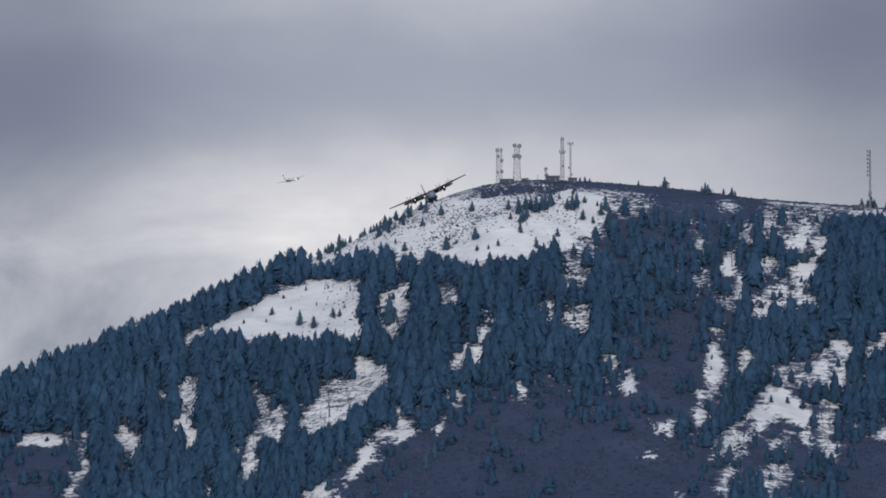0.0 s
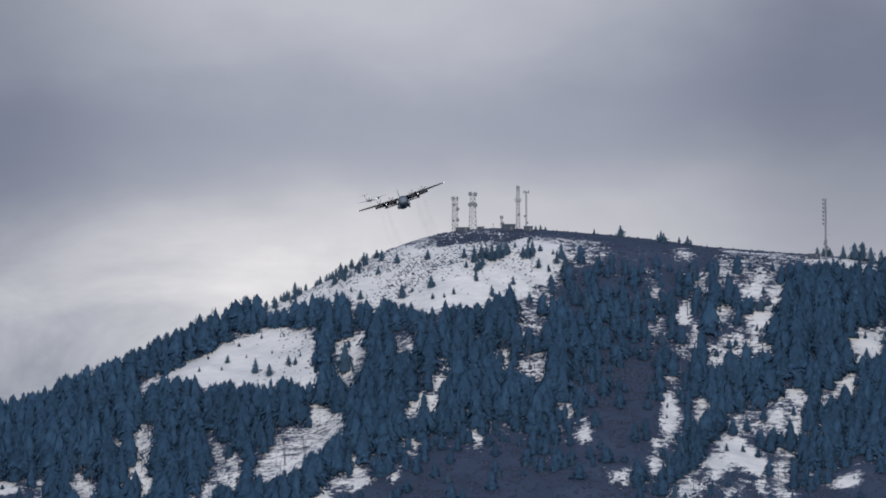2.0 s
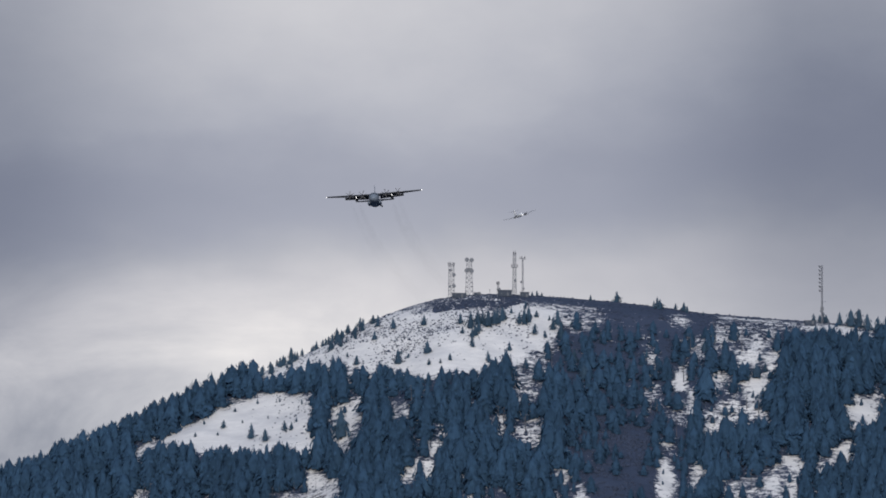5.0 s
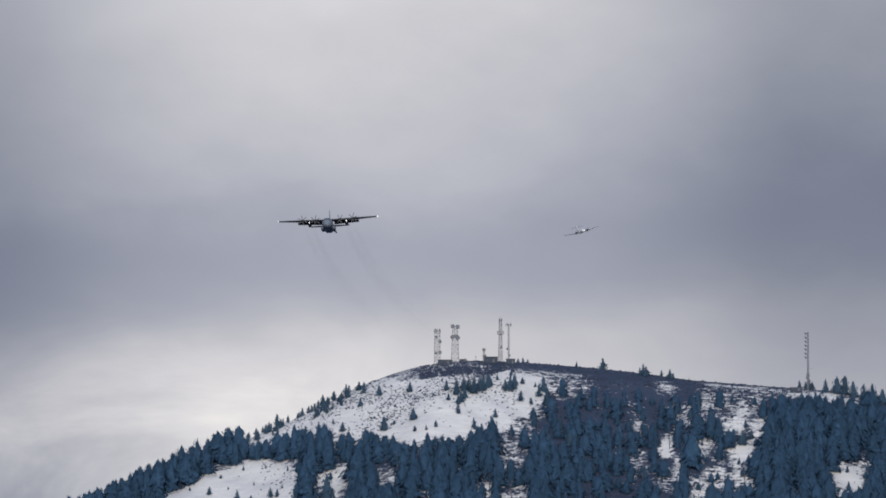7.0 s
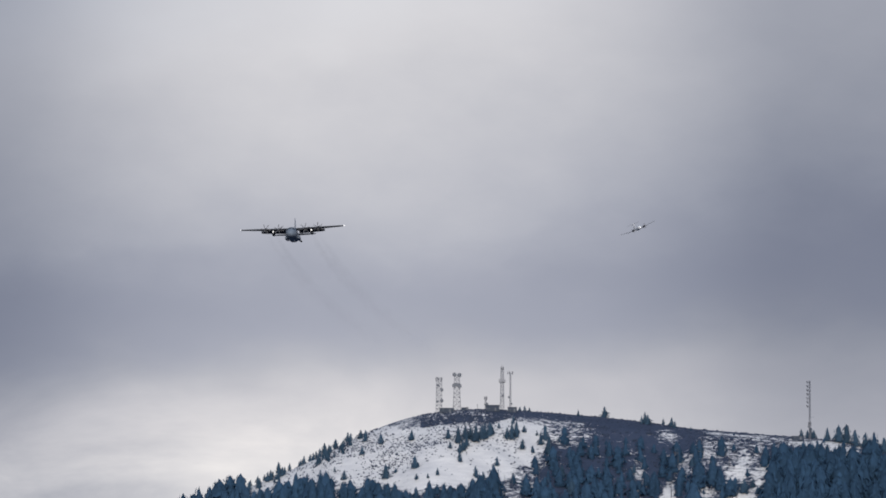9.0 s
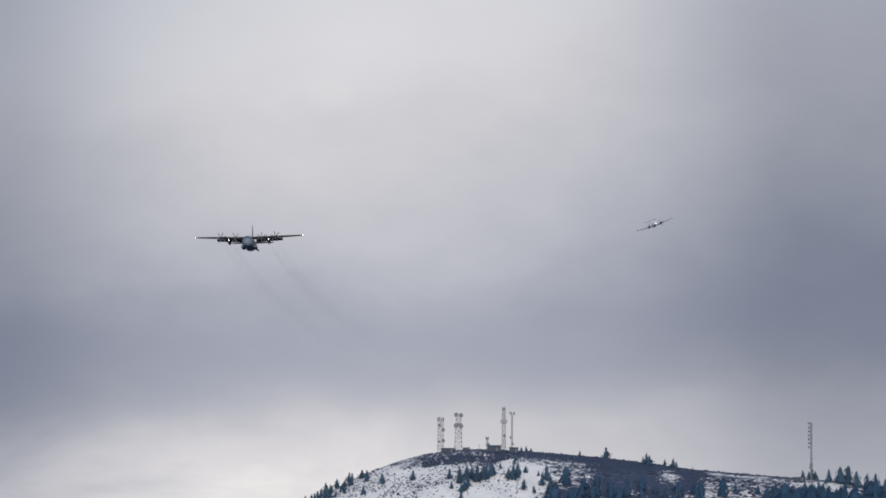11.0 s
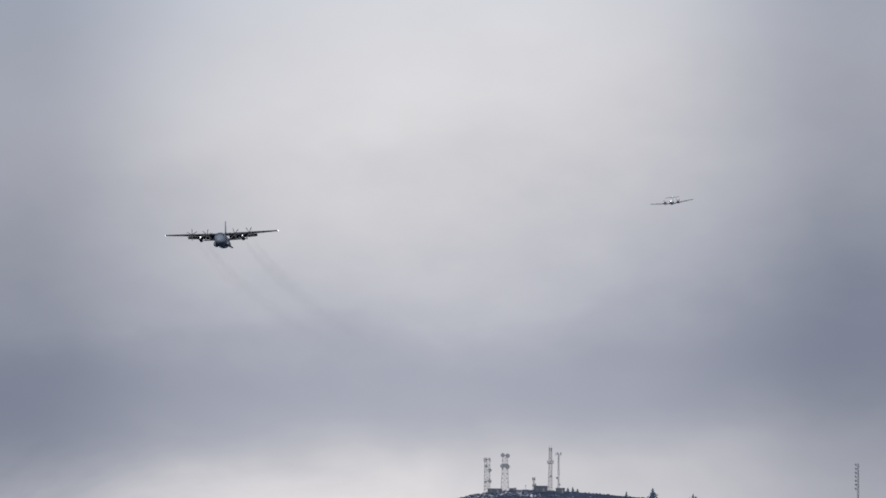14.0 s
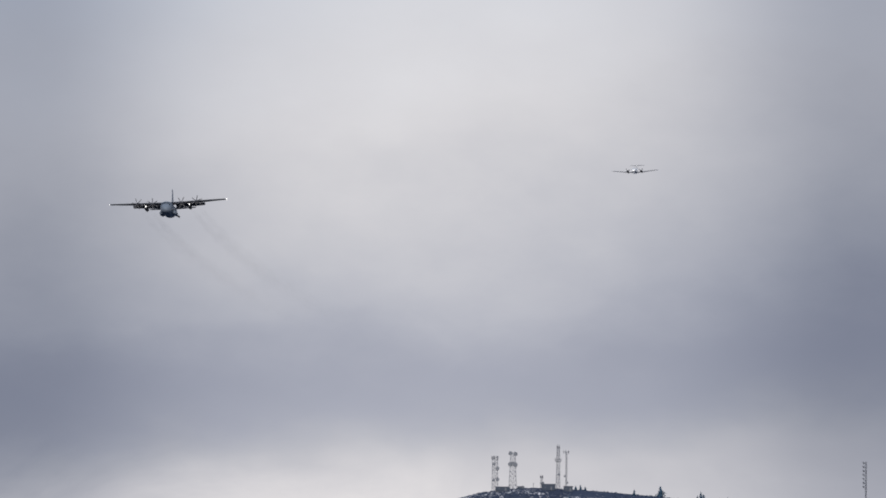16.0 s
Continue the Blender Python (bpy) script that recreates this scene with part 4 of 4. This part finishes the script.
def hut(x, y, wide, deep, tall, label, roof_rise=0.35):
    t = thing("equipment_hut", on_ground(x, y, 0.5), label, "hut", "equipment huts on the summit")
    w, d = wide / 2, deep / 2
    part("wall", block(bmesh.new(), -w, w, -d, d, 0, tall + 0.5, 0.05), HUT_WALL, t)
    bm = bmesh.new()
    loft(bm, [[(xx, -d - 0.25, tall + 0.5), (xx, d + 0.25, tall + 0.5), (xx, d + 0.25, tall + 0.62), (xx, 0, tall + 0.62 + roof_rise), (xx, -d - 0.25, tall + 0.62)] for xx in (-w - 0.25, w + 0.25)])
    part("roof", bm, HUT_ROOF, t, "flat sheet-metal roof")
    door = part("door", block(bmesh.new(), w * 0.3, w * 0.3 + 1.0, -d - 0.06, -d + 0.02, 0.5, 2.5, 0.02), HUT_DOOR, t)
    part("handle", rod(bmesh.new(), (w * 0.3 + 0.85, -d - 0.1, 1.5), (w * 0.3 + 0.85, -d - 0.1, 1.65), 0.02, 5), STEEL, door)
    part("vent", block(bmesh.new(), -w * 0.6, -w * 0.6 + 0.7, -d - 0.05, -d + 0.02, 1.7, 2.2, 0.02), HUT_DOOR, t)


def build_huts():
    hut(40.5, 3988, 9.0, 4.5, 2.5, "long low dark equipment hut at the foot of two towers")
    hut(69.5, 3987, 8.6, 5.0, 3.6, "dark blue-grey equipment hut beside a short mast")
    hut(82.0, 3988, 5.6, 4.0, 2.9, "small dark equipment hut at the foot of a pole")
    hut(52.0, 3991, 4.2, 3.0, 1.4, "low dark equipment shelter between the towers")
    hut(263.0, 3986, 7.5, 4.0, 2.2, "low dark equipment hut beside the broadcast mast")


build_towers()
build_huts()


def lay_logs():
    """Fallen trunks across the snow of the burnt opening."""
    rng = np.random.default_rng(21)
    for x, y, long, turn in ((-75, 3800, 9, 35), (-70, 3806, 11, -28), (-63, 3798, 8, 40), (-58, 3810, 10, 15), (-52, 3803, 9, -40), (-48, 3812, 8, 30), (-66, 3815, 10, 52), (-80, 3793, 8, -15), (-44, 3806, 7, -22), (-60, 3790, 9, 24)):
        a = radians(turn)
        ends = [(x + s * long / 2 * math.cos(a), y + s * long / 2 * math.sin(a)) for s in (-1, 1)]
        p = [Vector((u, v, float(height(np.array([u]), np.array([v]))[0]) + 0.15)) for u, v in ends]
        log = thing("fallen_log", pose(*p[0]), "dark fallen tree trunk lying on the broken snow", "log", "fallen trunks in the burnt opening")
        part("trunk", rod(bmesh.new(), (0, 0, 0), p[1] - p[0], 0.3, 8, 0.16), BARK, log)
        for k in range(3):
            at = (p[1] - p[0]) * (0.3 + 0.2 * k)
            part("stub", rod(bmesh.new(), at, at + Vector((rng.normal(0, 0.5), rng.normal(0, 0.5), 0.9)), 0.07, 5, 0.03), BARK, log)


lay_logs()

# ---------------------------------------------------------------- aircraft
# Both are built nose towards +y, right wing towards +x, in metres.


def propeller(parent, x, y, z, blades, radius, chord):
    """A spinner with separate blades, turning about its own axis."""
    hub = body([(0.75, 0.03, 0.03, 0), (0.6, 0.2, 0.2, 0), (0.25, 0.36, 0.36, 0), (-0.1, 0.42, 0.42, 0)], 12, 2.0)
    for v in hub.verts:
        v.co *= radius / 2.05
    ob = smooth(part("propeller", hub, PROP, parent))
    ob.location = (x, y, z)
    for i in range(blades):
        bm = bmesh.new()
        rings = []
        for f, c, tw in ((0.1, 0.35, 55), (0.3, 0.75, 42), (0.6, 1.0, 28), (0.88, 0.9, 20), (1.0, 0.45, 16)):
            c2, t2 = chord * c / 2, radians(tw)
            r = radius * f
            cx, cy = c2 * math.cos(t2), c2 * math.sin(t2)
            k = 0.035
            rings.append([(-cx, -cy, r), (k * math.sin(t2), -k * math.cos(t2), r), (cx, cy, r), (-k * math.sin(t2), k * math.cos(t2), r)])
        loft(bm, rings)
        bmesh.ops.transform(bm, matrix=pose(0, 0.1, 0, 0, 360 * i / blades, 0), verts=bm.verts)
        part("blade", bm, PROP, ob)
    return ob


def arc_pane(bm, y0, y1, w0, w1, h0, h1, z0, z1, a0, a1, proud=1.015, n=5):
    rings = []
    for y, w, h, z in ((y0, w0, h0, z0), (y1, w1, h1, z1)):
        ring = []
        for i in range(n):
            a = radians(a0 + (a1 - a0) * i / (n - 1))
            c, s = math.cos(a), math.sin(a)
            ring.append((proud * w * math.copysign(abs(c) ** (2 / 2.3), c), y, z + proud * h * math.copysign(abs(s) ** (2 / 2.3), s)))
        rings.append(ring)
    return loft(bm, rings, closed=False)


def flap_sheet(s):
    """A slotted flap, run out and turned down behind the wing."""
    bm = wing([(0, 2.4, 0.8, (2.4 * s, 0, 0)), (0, 2.0, 0.8, (12.4 * s, 0, 0.36))])
    bmesh.ops.transform(bm, matrix=pose(0, -2.1, 1.92, rx=20), verts=bm.verts)
    return bm


def build_transport():
    """Four-engined high-wing turboprop transport."""
    plane = thing("transport_aircraft", pose(0, 3000, 360), "grey four-engine turboprop transport aircraft flying with faint exhaust trails", "airplane")
    hull = part("fuselage", body([(11.6, 0.12, 0.12, -0.85), (11.3, 0.62, 0.58, -0.82), (10.6, 1.15, 1.1, -0.68), (9.6, 1.62, 1.62, -0.4), (8.4, 1.98, 2.0, -0.12), (7.0, 2.14, 2.14, 0.0),
                                  (2, 2.16, 2.16, 0.02), (-6, 2.16, 2.14, 0.04), (-9, 2.0, 1.85, 0.35), (-12.5, 1.45, 1.3, 0.95), (-15.5, 0.8, 0.8, 1.45), (-18.0, 0.2, 0.25, 1.85)], 28), GREY, plane)
    smooth(hull)
    nose = part("radome", body([(11.66, 0.1, 0.1, -0.85), (11.35, 0.6, 0.56, -0.82), (10.9, 0.98, 0.93, -0.745)], 20), GREY, hull)
    smooth(nose)
    for a in range(5):
        pane = bmesh.new()
        arc_pane(pane, 9.75, 8.75, 1.58, 1.9, 1.56, 1.9, -0.44, -0.2, 32 + a * 24, 52 + a * 24)
        part("cockpit_window", pane, GLASS, hull)
    part("wing_fairing", body([(2.6, 0.3, 0.1, 2.0), (1.8, 1.4, 0.4, 2.02), (0, 1.6, 0.5, 2.02), (-3.5, 0.9, 0.25, 1.95)], 16), GREY, hull)
    for s in (1, -1):
        w = part("wing", wing([(1.9, 4.9, 1.5, (0.4 * s, 0, 2.0)), (1.85, 4.9, 1.45, (5.0 * s, 0, 2.12)), (1.55, 3.9, 1.3, (12.5 * s, 0, 2.42)), (1.15, 2.5, 1.0, (19.6 * s, 0, 2.7)), (0.9, 1.7, 0.8, (20.2 * s, 0, 2.74))]), GREY_DARK, plane)
        smooth(w)
        part("deicing_boot", wing([(1.93, 0.5, 1.9, (2.3 * s, 0, 2.05)), (1.58, 0.42, 1.7, (12.5 * s, 0, 2.42)), (1.17, 0.3, 1.5, (19.4 * s, 0, 2.69))]), BLACK, w)
        part("flap", flap_sheet(s), GREY_DARK, w)
        part("wingtip_light", body([(1.0, 0.06, 0.06, 2.74), (0.85, 0.17, 0.15, 2.74), (0.3, 0.21, 0.17, 2.74), (-0.5, 0.1, 0.08, 2.74)] if s < 0 else [(1.0, 0.04, 0.04, 2.74), (0.85, 0.11, 0.10, 2.74), (0.3, 0.12, 0.11, 2.74), (-0.5, 0.06, 0.05, 2.74)], 10, 2.0, x=20.2 * s), LAMP_AND_GLINT, w, "bright white wingtip light")
        for x, z in ((5.0, 1.72), (10.2, 1.95)):
            nac = part("engine_nacelle", body([(4.35, 0.42, 0.42, z + 0.1), (4.0, 0.6, 0.62, z), (2.8, 0.68, 0.82, z - 0.08), (1.0, 0.66, 0.8, z - 0.08), (-1.0, 0.5, 0.55, z - 0.05), (-2.6, 0.22, 0.22, z - 0.05)], 16, x=x * s), GREY_DARK, plane)
            smooth(nac)
            part("air_intake", body([(4.2, 0.3, 0.2, z - 0.6), (3.9, 0.36, 0.26, z - 0.62), (2.6, 0.3, 0.2, z - 0.7)], 12, x=x * s), BLACK, nac)
            part("exhaust_pipe", body([(-2.4, 0.25, 0.25, z - 0.05), (-2.9, 0.23, 0.23, z - 0.02)], 12, x=x * s), BLACK, nac)
            propeller(plane, x * s, 4.4, z + 0.1, 6, 2.06, 0.32)
        tank = part("fuel_tank", body([(3.3, 0.05, 0.05, 0.55), (2.9, 0.33, 0.33, 0.55), (1.8, 0.6, 0.6, 0.55), (-1.5, 0.62, 0.62, 0.55), (-3.4, 0.3, 0.3, 0.6), (-4.0, 0.05, 0.05, 0.62)], 16, 2.0, x=7.5 * s), GREY_DARK, plane)
        smooth(tank)
        part("tank_pylon", block(bmesh.new(), 7.5 * s - 0.12, 7.5 * s + 0.12, -1.8, 1.2, 1.0, 2.1, 0.03), GREY_DARK, tank)
        # the glint on the tank pylon, made as a glowing sliver
        part("landing_lamp", body([(3.42, 0.04, 0.08, 1.25), (3.3, 0.12, 0.26, 1.25), (3.0, 0.14, 0.32, 1.25), (1.5, 0.08, 0.16, 1.3)], 10, 2.0, x=7.5 * s), LAMP_AND_GLINT, tank, "bright white glint above the tank, made as a glowing sliver")
        part("wheel_fairing", body([(4.0, 0.1, 0.2, -1.45), (3.0, 0.62, 0.66, -1.3), (0, 0.8, 0.8, -1.25), (-3.5, 0.6, 0.6, -1.25), (-5.0, 0.1, 0.15, -1.2)], 14, x=2.25 * s), GREY, hull)
        smooth(part("tailplane", wing([(-13.0, 4.0, 1.0, (0.3 * s, 0, 2.1)), (-13.9, 2.3, 0.9, (7.4 * s, 0, 2.2)), (-14.2, 1.5, 0.7, (8.0 * s, 0, 2.2))]), GREY_DARK, plane))
    fin = part("tail_fin", wing([(-9.3, 7.6, 0.35, (0, 0, 1.6)), (-12.4, 5.6, 0.5, (0, 0, 3.2)), (-14.2, 3.6, 0.6, (0, 0, 6.6)), (-15.0, 2.4, 0.6, (0, 0, 8.7)), (-15.6, 1.4, 0.5, (0, 0, 9.0))], "z"), GREY, plane)
    smooth(fin)
    pipe = bmesh.new()
    rod(pipe, (-1.9, -6.2, -1.3), (-2.7, -7.0, -1.6), 0.26, 10)
    rod(pipe, (-2.7, -6.9, -1.55), (-2.8, -8.0, -1.7), 0.3, 10)
    part("spray_nozzle", pipe, BLACK, hull, "dark spray nozzle beside the rear door")
    # exhaust haze behind the engines, bent as by turn and sinking air to fit the camera's view
    for x, strong in ((10.2, 0.6), (7.0, 1.0), (-7.0, 1.0), (-10.2, 0.7)):
        for grow, dens in ((1.0, 0.020), (0.6, 0.025)):
            rings, fade = [], []
            for i in range(30):
                s = i / 29
                back = 5 + 290 * s ** 1.3
                cx = x - 0.00030 * back ** 2 - 0.012 * back
                cz = 1.4 - 0.046 * back
                r = grow * (0.45 + 2.6 * s ** 0.7) * (1 + 0.3 * math.sin(i * 2.1 + x))
                rings.append([(cx + r * math.cos(math.tau * k / 12), -back, cz + r * math.sin(math.tau * k / 12)) for k in range(12)])
                fade += [dens * strong * min(1, s * 6) * (1 - s) ** 1.0] * 12
            bm = loft(bmesh.new(), rings)
            trail = smooth(part("exhaust_trail", bm, SMOKE, plane, "faint brown exhaust haze"))
            a = trail.data.attributes.new("haze", "FLOAT", "POINT")
            a.data.foreach_set("value", fade)
    return plane


def build_lead_plane():
    """Small low-wing twin turboprop with a T tail."""
    plane = thing("twin_propeller_aircraft", pose(0, 3300, 410), "small white twin-propeller aircraft with a T-tail, banking", "airplane")
    hull = smooth(part("fuselage", body([(5.7, 0.06, 0.06, -0.12), (5.3, 0.4, 0.38, -0.1), (4.3, 0.68, 0.64, 0.0), (3.2, 0.8, 0.8, 0.14), (2.2, 0.85, 0.92, 0.2), (-1.5, 0.85, 0.92, 0.2), (-3.5, 0.58, 0.66, 0.28), (-5.5, 0.3, 0.38, 0.42), (-7.2, 0.08, 0.12, 0.55)], 20), WHITE, plane))
    for a in range(4):
        pane = bmesh.new()
        arc_pane(pane, 3.05, 2.8, 0.81, 0.825, 0.815, 0.845, 0.145, 0.165, 44 + a * 24, 62 + a * 24)
        part("cockpit_window", pane, GLASS, hull)
    for s in (1, -1):
        w = smooth(part("wing", wing([(0.9, 2.3, 1.1, (0.4 * s, 0, -0.42)), (0.75, 2.1, 1.05, (2.6 * s, 0, -0.22)), (0.2, 1.2, 0.9, (8.2 * s, 0, 0.34)), (0.0, 0.7, 0.7, (8.8 * s, 0, 0.4))]), WING_GREY, plane))
        part("deicing_boot", wing([(0.92, 0.25, 1.8, (0.8 * s, 0, -0.38)), (0.22, 0.18, 1.6, (8.2 * s, 0, 0.34))]), BLACK, w)
        part("wingtip_light", body([(0.1, 0.05, 0.05, 0.37), (-0.05, 0.1, 0.08, 0.37), (-0.5, 0.05, 0.04, 0.37)], 8, 2.0, x=8.8 * s), WHITE, w)
        nac = smooth(part("engine_nacelle", body([(2.75, 0.24, 0.24, -0.06), (2.4, 0.38, 0.42, -0.1), (1.2, 0.44, 0.48, -0.12), (-0.4, 0.4, 0.36, -0.16), (-1.9, 0.12, 0.1, -0.12)], 14, x=2.62 * s), GREY_DARK, plane))
        part("air_intake", body([(2.72, 0.2, 0.12, -0.42), (2.3, 0.22, 0.14, -0.44), (1.6, 0.15, 0.1, -0.46)], 10, x=2.62 * s), BLACK, nac)
        propeller(plane, 2.62 * s, 2.8, -0.06, 4, 1.19, 0.26)
        smooth(part("tailplane", wing([(-6.35, 1.35, 0.9, (0.05 * s, 0, 3.06)), (-6.75, 0.75, 0.8, (2.8 * s, 0, 3.1))]), WING_GREY, plane))
    smooth(part("tail_fin", wing([(-3.6, 3.1, 0.35, (0, 0, 0.7)), (-4.9, 2.1, 0.6, (0, 0, 1.3)), (-6.2, 1.5, 0.7, (0, 0, 3.12))], "z"), WHITE, plane))
    # added glowing tip that stands for the bright sunlit nose
    part("landing_lamp", body([(5.78, 0.03, 0.03, -0.16), (5.7, 0.14, 0.13, -0.16), (5.5, 0.2, 0.19, -0.16), (5.2, 0.15, 0.15, -0.16)], 12, 2.0), NOSE_GLEAM, hull, "white gleam of the nose, made as a glowing tip")
    part("tail_cone", body([(-6.0, 0.16, 0.16, 3.08), (-6.6, 0.2, 0.18, 3.08), (-8.0, 0.04, 0.04, 3.08)], 10, 2.0), WHITE, plane)
    return plane


TRANSPORT = build_transport()
LEAD = build_lead_plane()


def flight(x, y, z, heading, climb, bank):
    return pose(x, y, z, rz=heading) @ pose(0, 0, 0, rx=climb) @ pose(0, 0, 0, ry=bank)


def motions():
    walk(TRANSPORT, [
        (0, flight(-5.98, 2945.45, 356.83, 183.0, 1.0, 24.7)),
        (0.5, flight(-2.23, 2914.49, 357.13, 182.2, 1.0, 23.4)),
        (1, flight(0.18, 2883.94, 358.26, 181.3, 1.0, 22.1)),
        (1.5, flight(1.77, 2853.78, 360.05, 180.5, 1.0, 20.7)),
        (2, flight(1.80, 2824.02, 361.42, 179.8, 1.0, 18.8)),
        (2.5, flight(0.67, 2794.66, 362.53, 179.3, 1.1, 16.1)),
        (3, flight(-0.17, 2765.69, 364.30, 179.0, 1.1, 12.9)),
        (3.5, flight(-2.33, 2737.13, 365.57, 178.7, 1.0, 9.7)),
        (4, flight(-4.28, 2708.96, 366.87, 178.4, 1.0, 7.2)),
        (6.5, flight(-18.26, 2574.12, 370.39, 177.4, 0.7, 3.4)),
        (7, flight(-21.72, 2548.35, 370.89, 177.2, 0.5, 3.1)),
        (7.5, flight(-25.01, 2522.98, 371.06, 177.0, 0.2, 2.8)),
        (8, flight(-28.54, 2498.01, 371.39, 176.8, -0.1, 2.7)),
        (8.5, flight(-31.82, 2473.43, 371.67, 176.6, -0.5, 2.5)),
        (9, flight(-35.59, 2449.26, 371.85, 176.4, -0.8, 2.4)),
        (11.5, flight(-55.22, 2334.38, 368.40, 176.4, -1.9, 1.1)),
        (12, flight(-58.93, 2312.60, 367.53, 176.4, -2.0, 1.0)),
        (12.5, flight(-63.10, 2291.22, 367.13, 176.4, -2.2, 1.1)),
        (13, flight(-67.37, 2270.24, 366.14, 176.4, -2.3, 1.5)),
        (13.5, flight(-71.34, 2249.66, 365.37, 176.4, -2.5, 2.0)),
        (14, flight(-75.40, 2229.48, 364.83, 176.4, -2.6, 2.6)),
        (14.5, flight(-79.96, 2209.70, 364.09, 176.3, -2.7, 2.9)),
        (15, flight(-84.73, 2190.31, 363.23, 176.3, -2.8, 3.0)),
        (15.5, flight(-89.35, 2171.33, 362.39, 176.3, -2.9, 2.9)),
        (16, flight(-94.12, 2152.75, 362.18, 176.3, -3.0, 2.9)),
    ])
    walk(LEAD, [
        (0, flight(-80.29, 3325.97, 411.81, 212.0, -1.2, 17.0)),
        (0.5, flight(-62.73, 3296.99, 411.41, 210.9, -1.1, 17.5)),
        (1, flight(-45.62, 3268.00, 411.01, 209.8, -1.0, 18.0)),
        (1.5, flight(-29.58, 3239.02, 411.41, 208.6, -1.0, 18.5)),
        (2, flight(-13.71, 3210.05, 412.25, 207.0, -0.9, 19.0)),
        (3, flight(14.43, 3152.11, 412.10, 202.1, -1.0, 20.2)),
        (3.5, flight(27.15, 3123.14, 412.14, 199.4, -0.8, 20.8)),
        (4, flight(39.10, 3094.16, 412.28, 197.0, -0.7, 21.0)),
        (6.5, flight(85.49, 2949.21, 420.23, 191.4, -0.1, 16.3)),
        (7, flight(92.98, 2920.21, 422.50, 190.3, -0.1, 16.5)),
        (7.5, flight(99.91, 2891.22, 424.80, 189.4, -0.1, 18.0)),
        (8, flight(105.53, 2862.22, 426.85, 188.4, -0.2, 20.4)),
        (8.5, flight(110.10, 2833.22, 428.29, 187.9, -0.5, 22.6)),
        (9, flight(113.88, 2804.22, 429.20, 187.5, -0.7, 24.0)),
        (11.5, flight(115.27, 2659.20, 430.77, 182.4, -0.2, 18.9)),
        (12, flight(112.32, 2630.19, 430.76, 180.5, -0.3, 16.5)),
        (12.5, flight(109.78, 2601.19, 431.04, 178.8, -0.4, 13.5)),
        (13, flight(104.98, 2572.18, 430.21, 176.8, -0.7, 10.5)),
        (13.5, flight(100.85, 2543.18, 429.71, 174.9, -1.5, 8.2)),
        (14, flight(95.72, 2514.18, 428.70, 173.5, -2.1, 6.2)),
        (14.5, flight(90.66, 2485.17, 426.68, 172.1, -3.0, 4.3)),
        (15, flight(85.23, 2456.17, 424.77, 171.7, -3.5, 2.8)),
        (15.5, flight(79.56, 2427.16, 422.28, 171.4, -3.5, 1.8)),
        (16, flight(74.09, 2398.16, 420.19, 171.0, -3.6, 1.0)),
    ])
    # propellers turn all the while
    for plane in (TRANSPORT, LEAD):
        props = [o for o in plane.children if o.name.startswith("propeller")]
        for k, prop in enumerate(props):
            at = prop.location.copy()
            walk(prop, [(0.4 * i, pose(*at, ry=75 * i + 17 * k)) for i in range(41)])


motions()
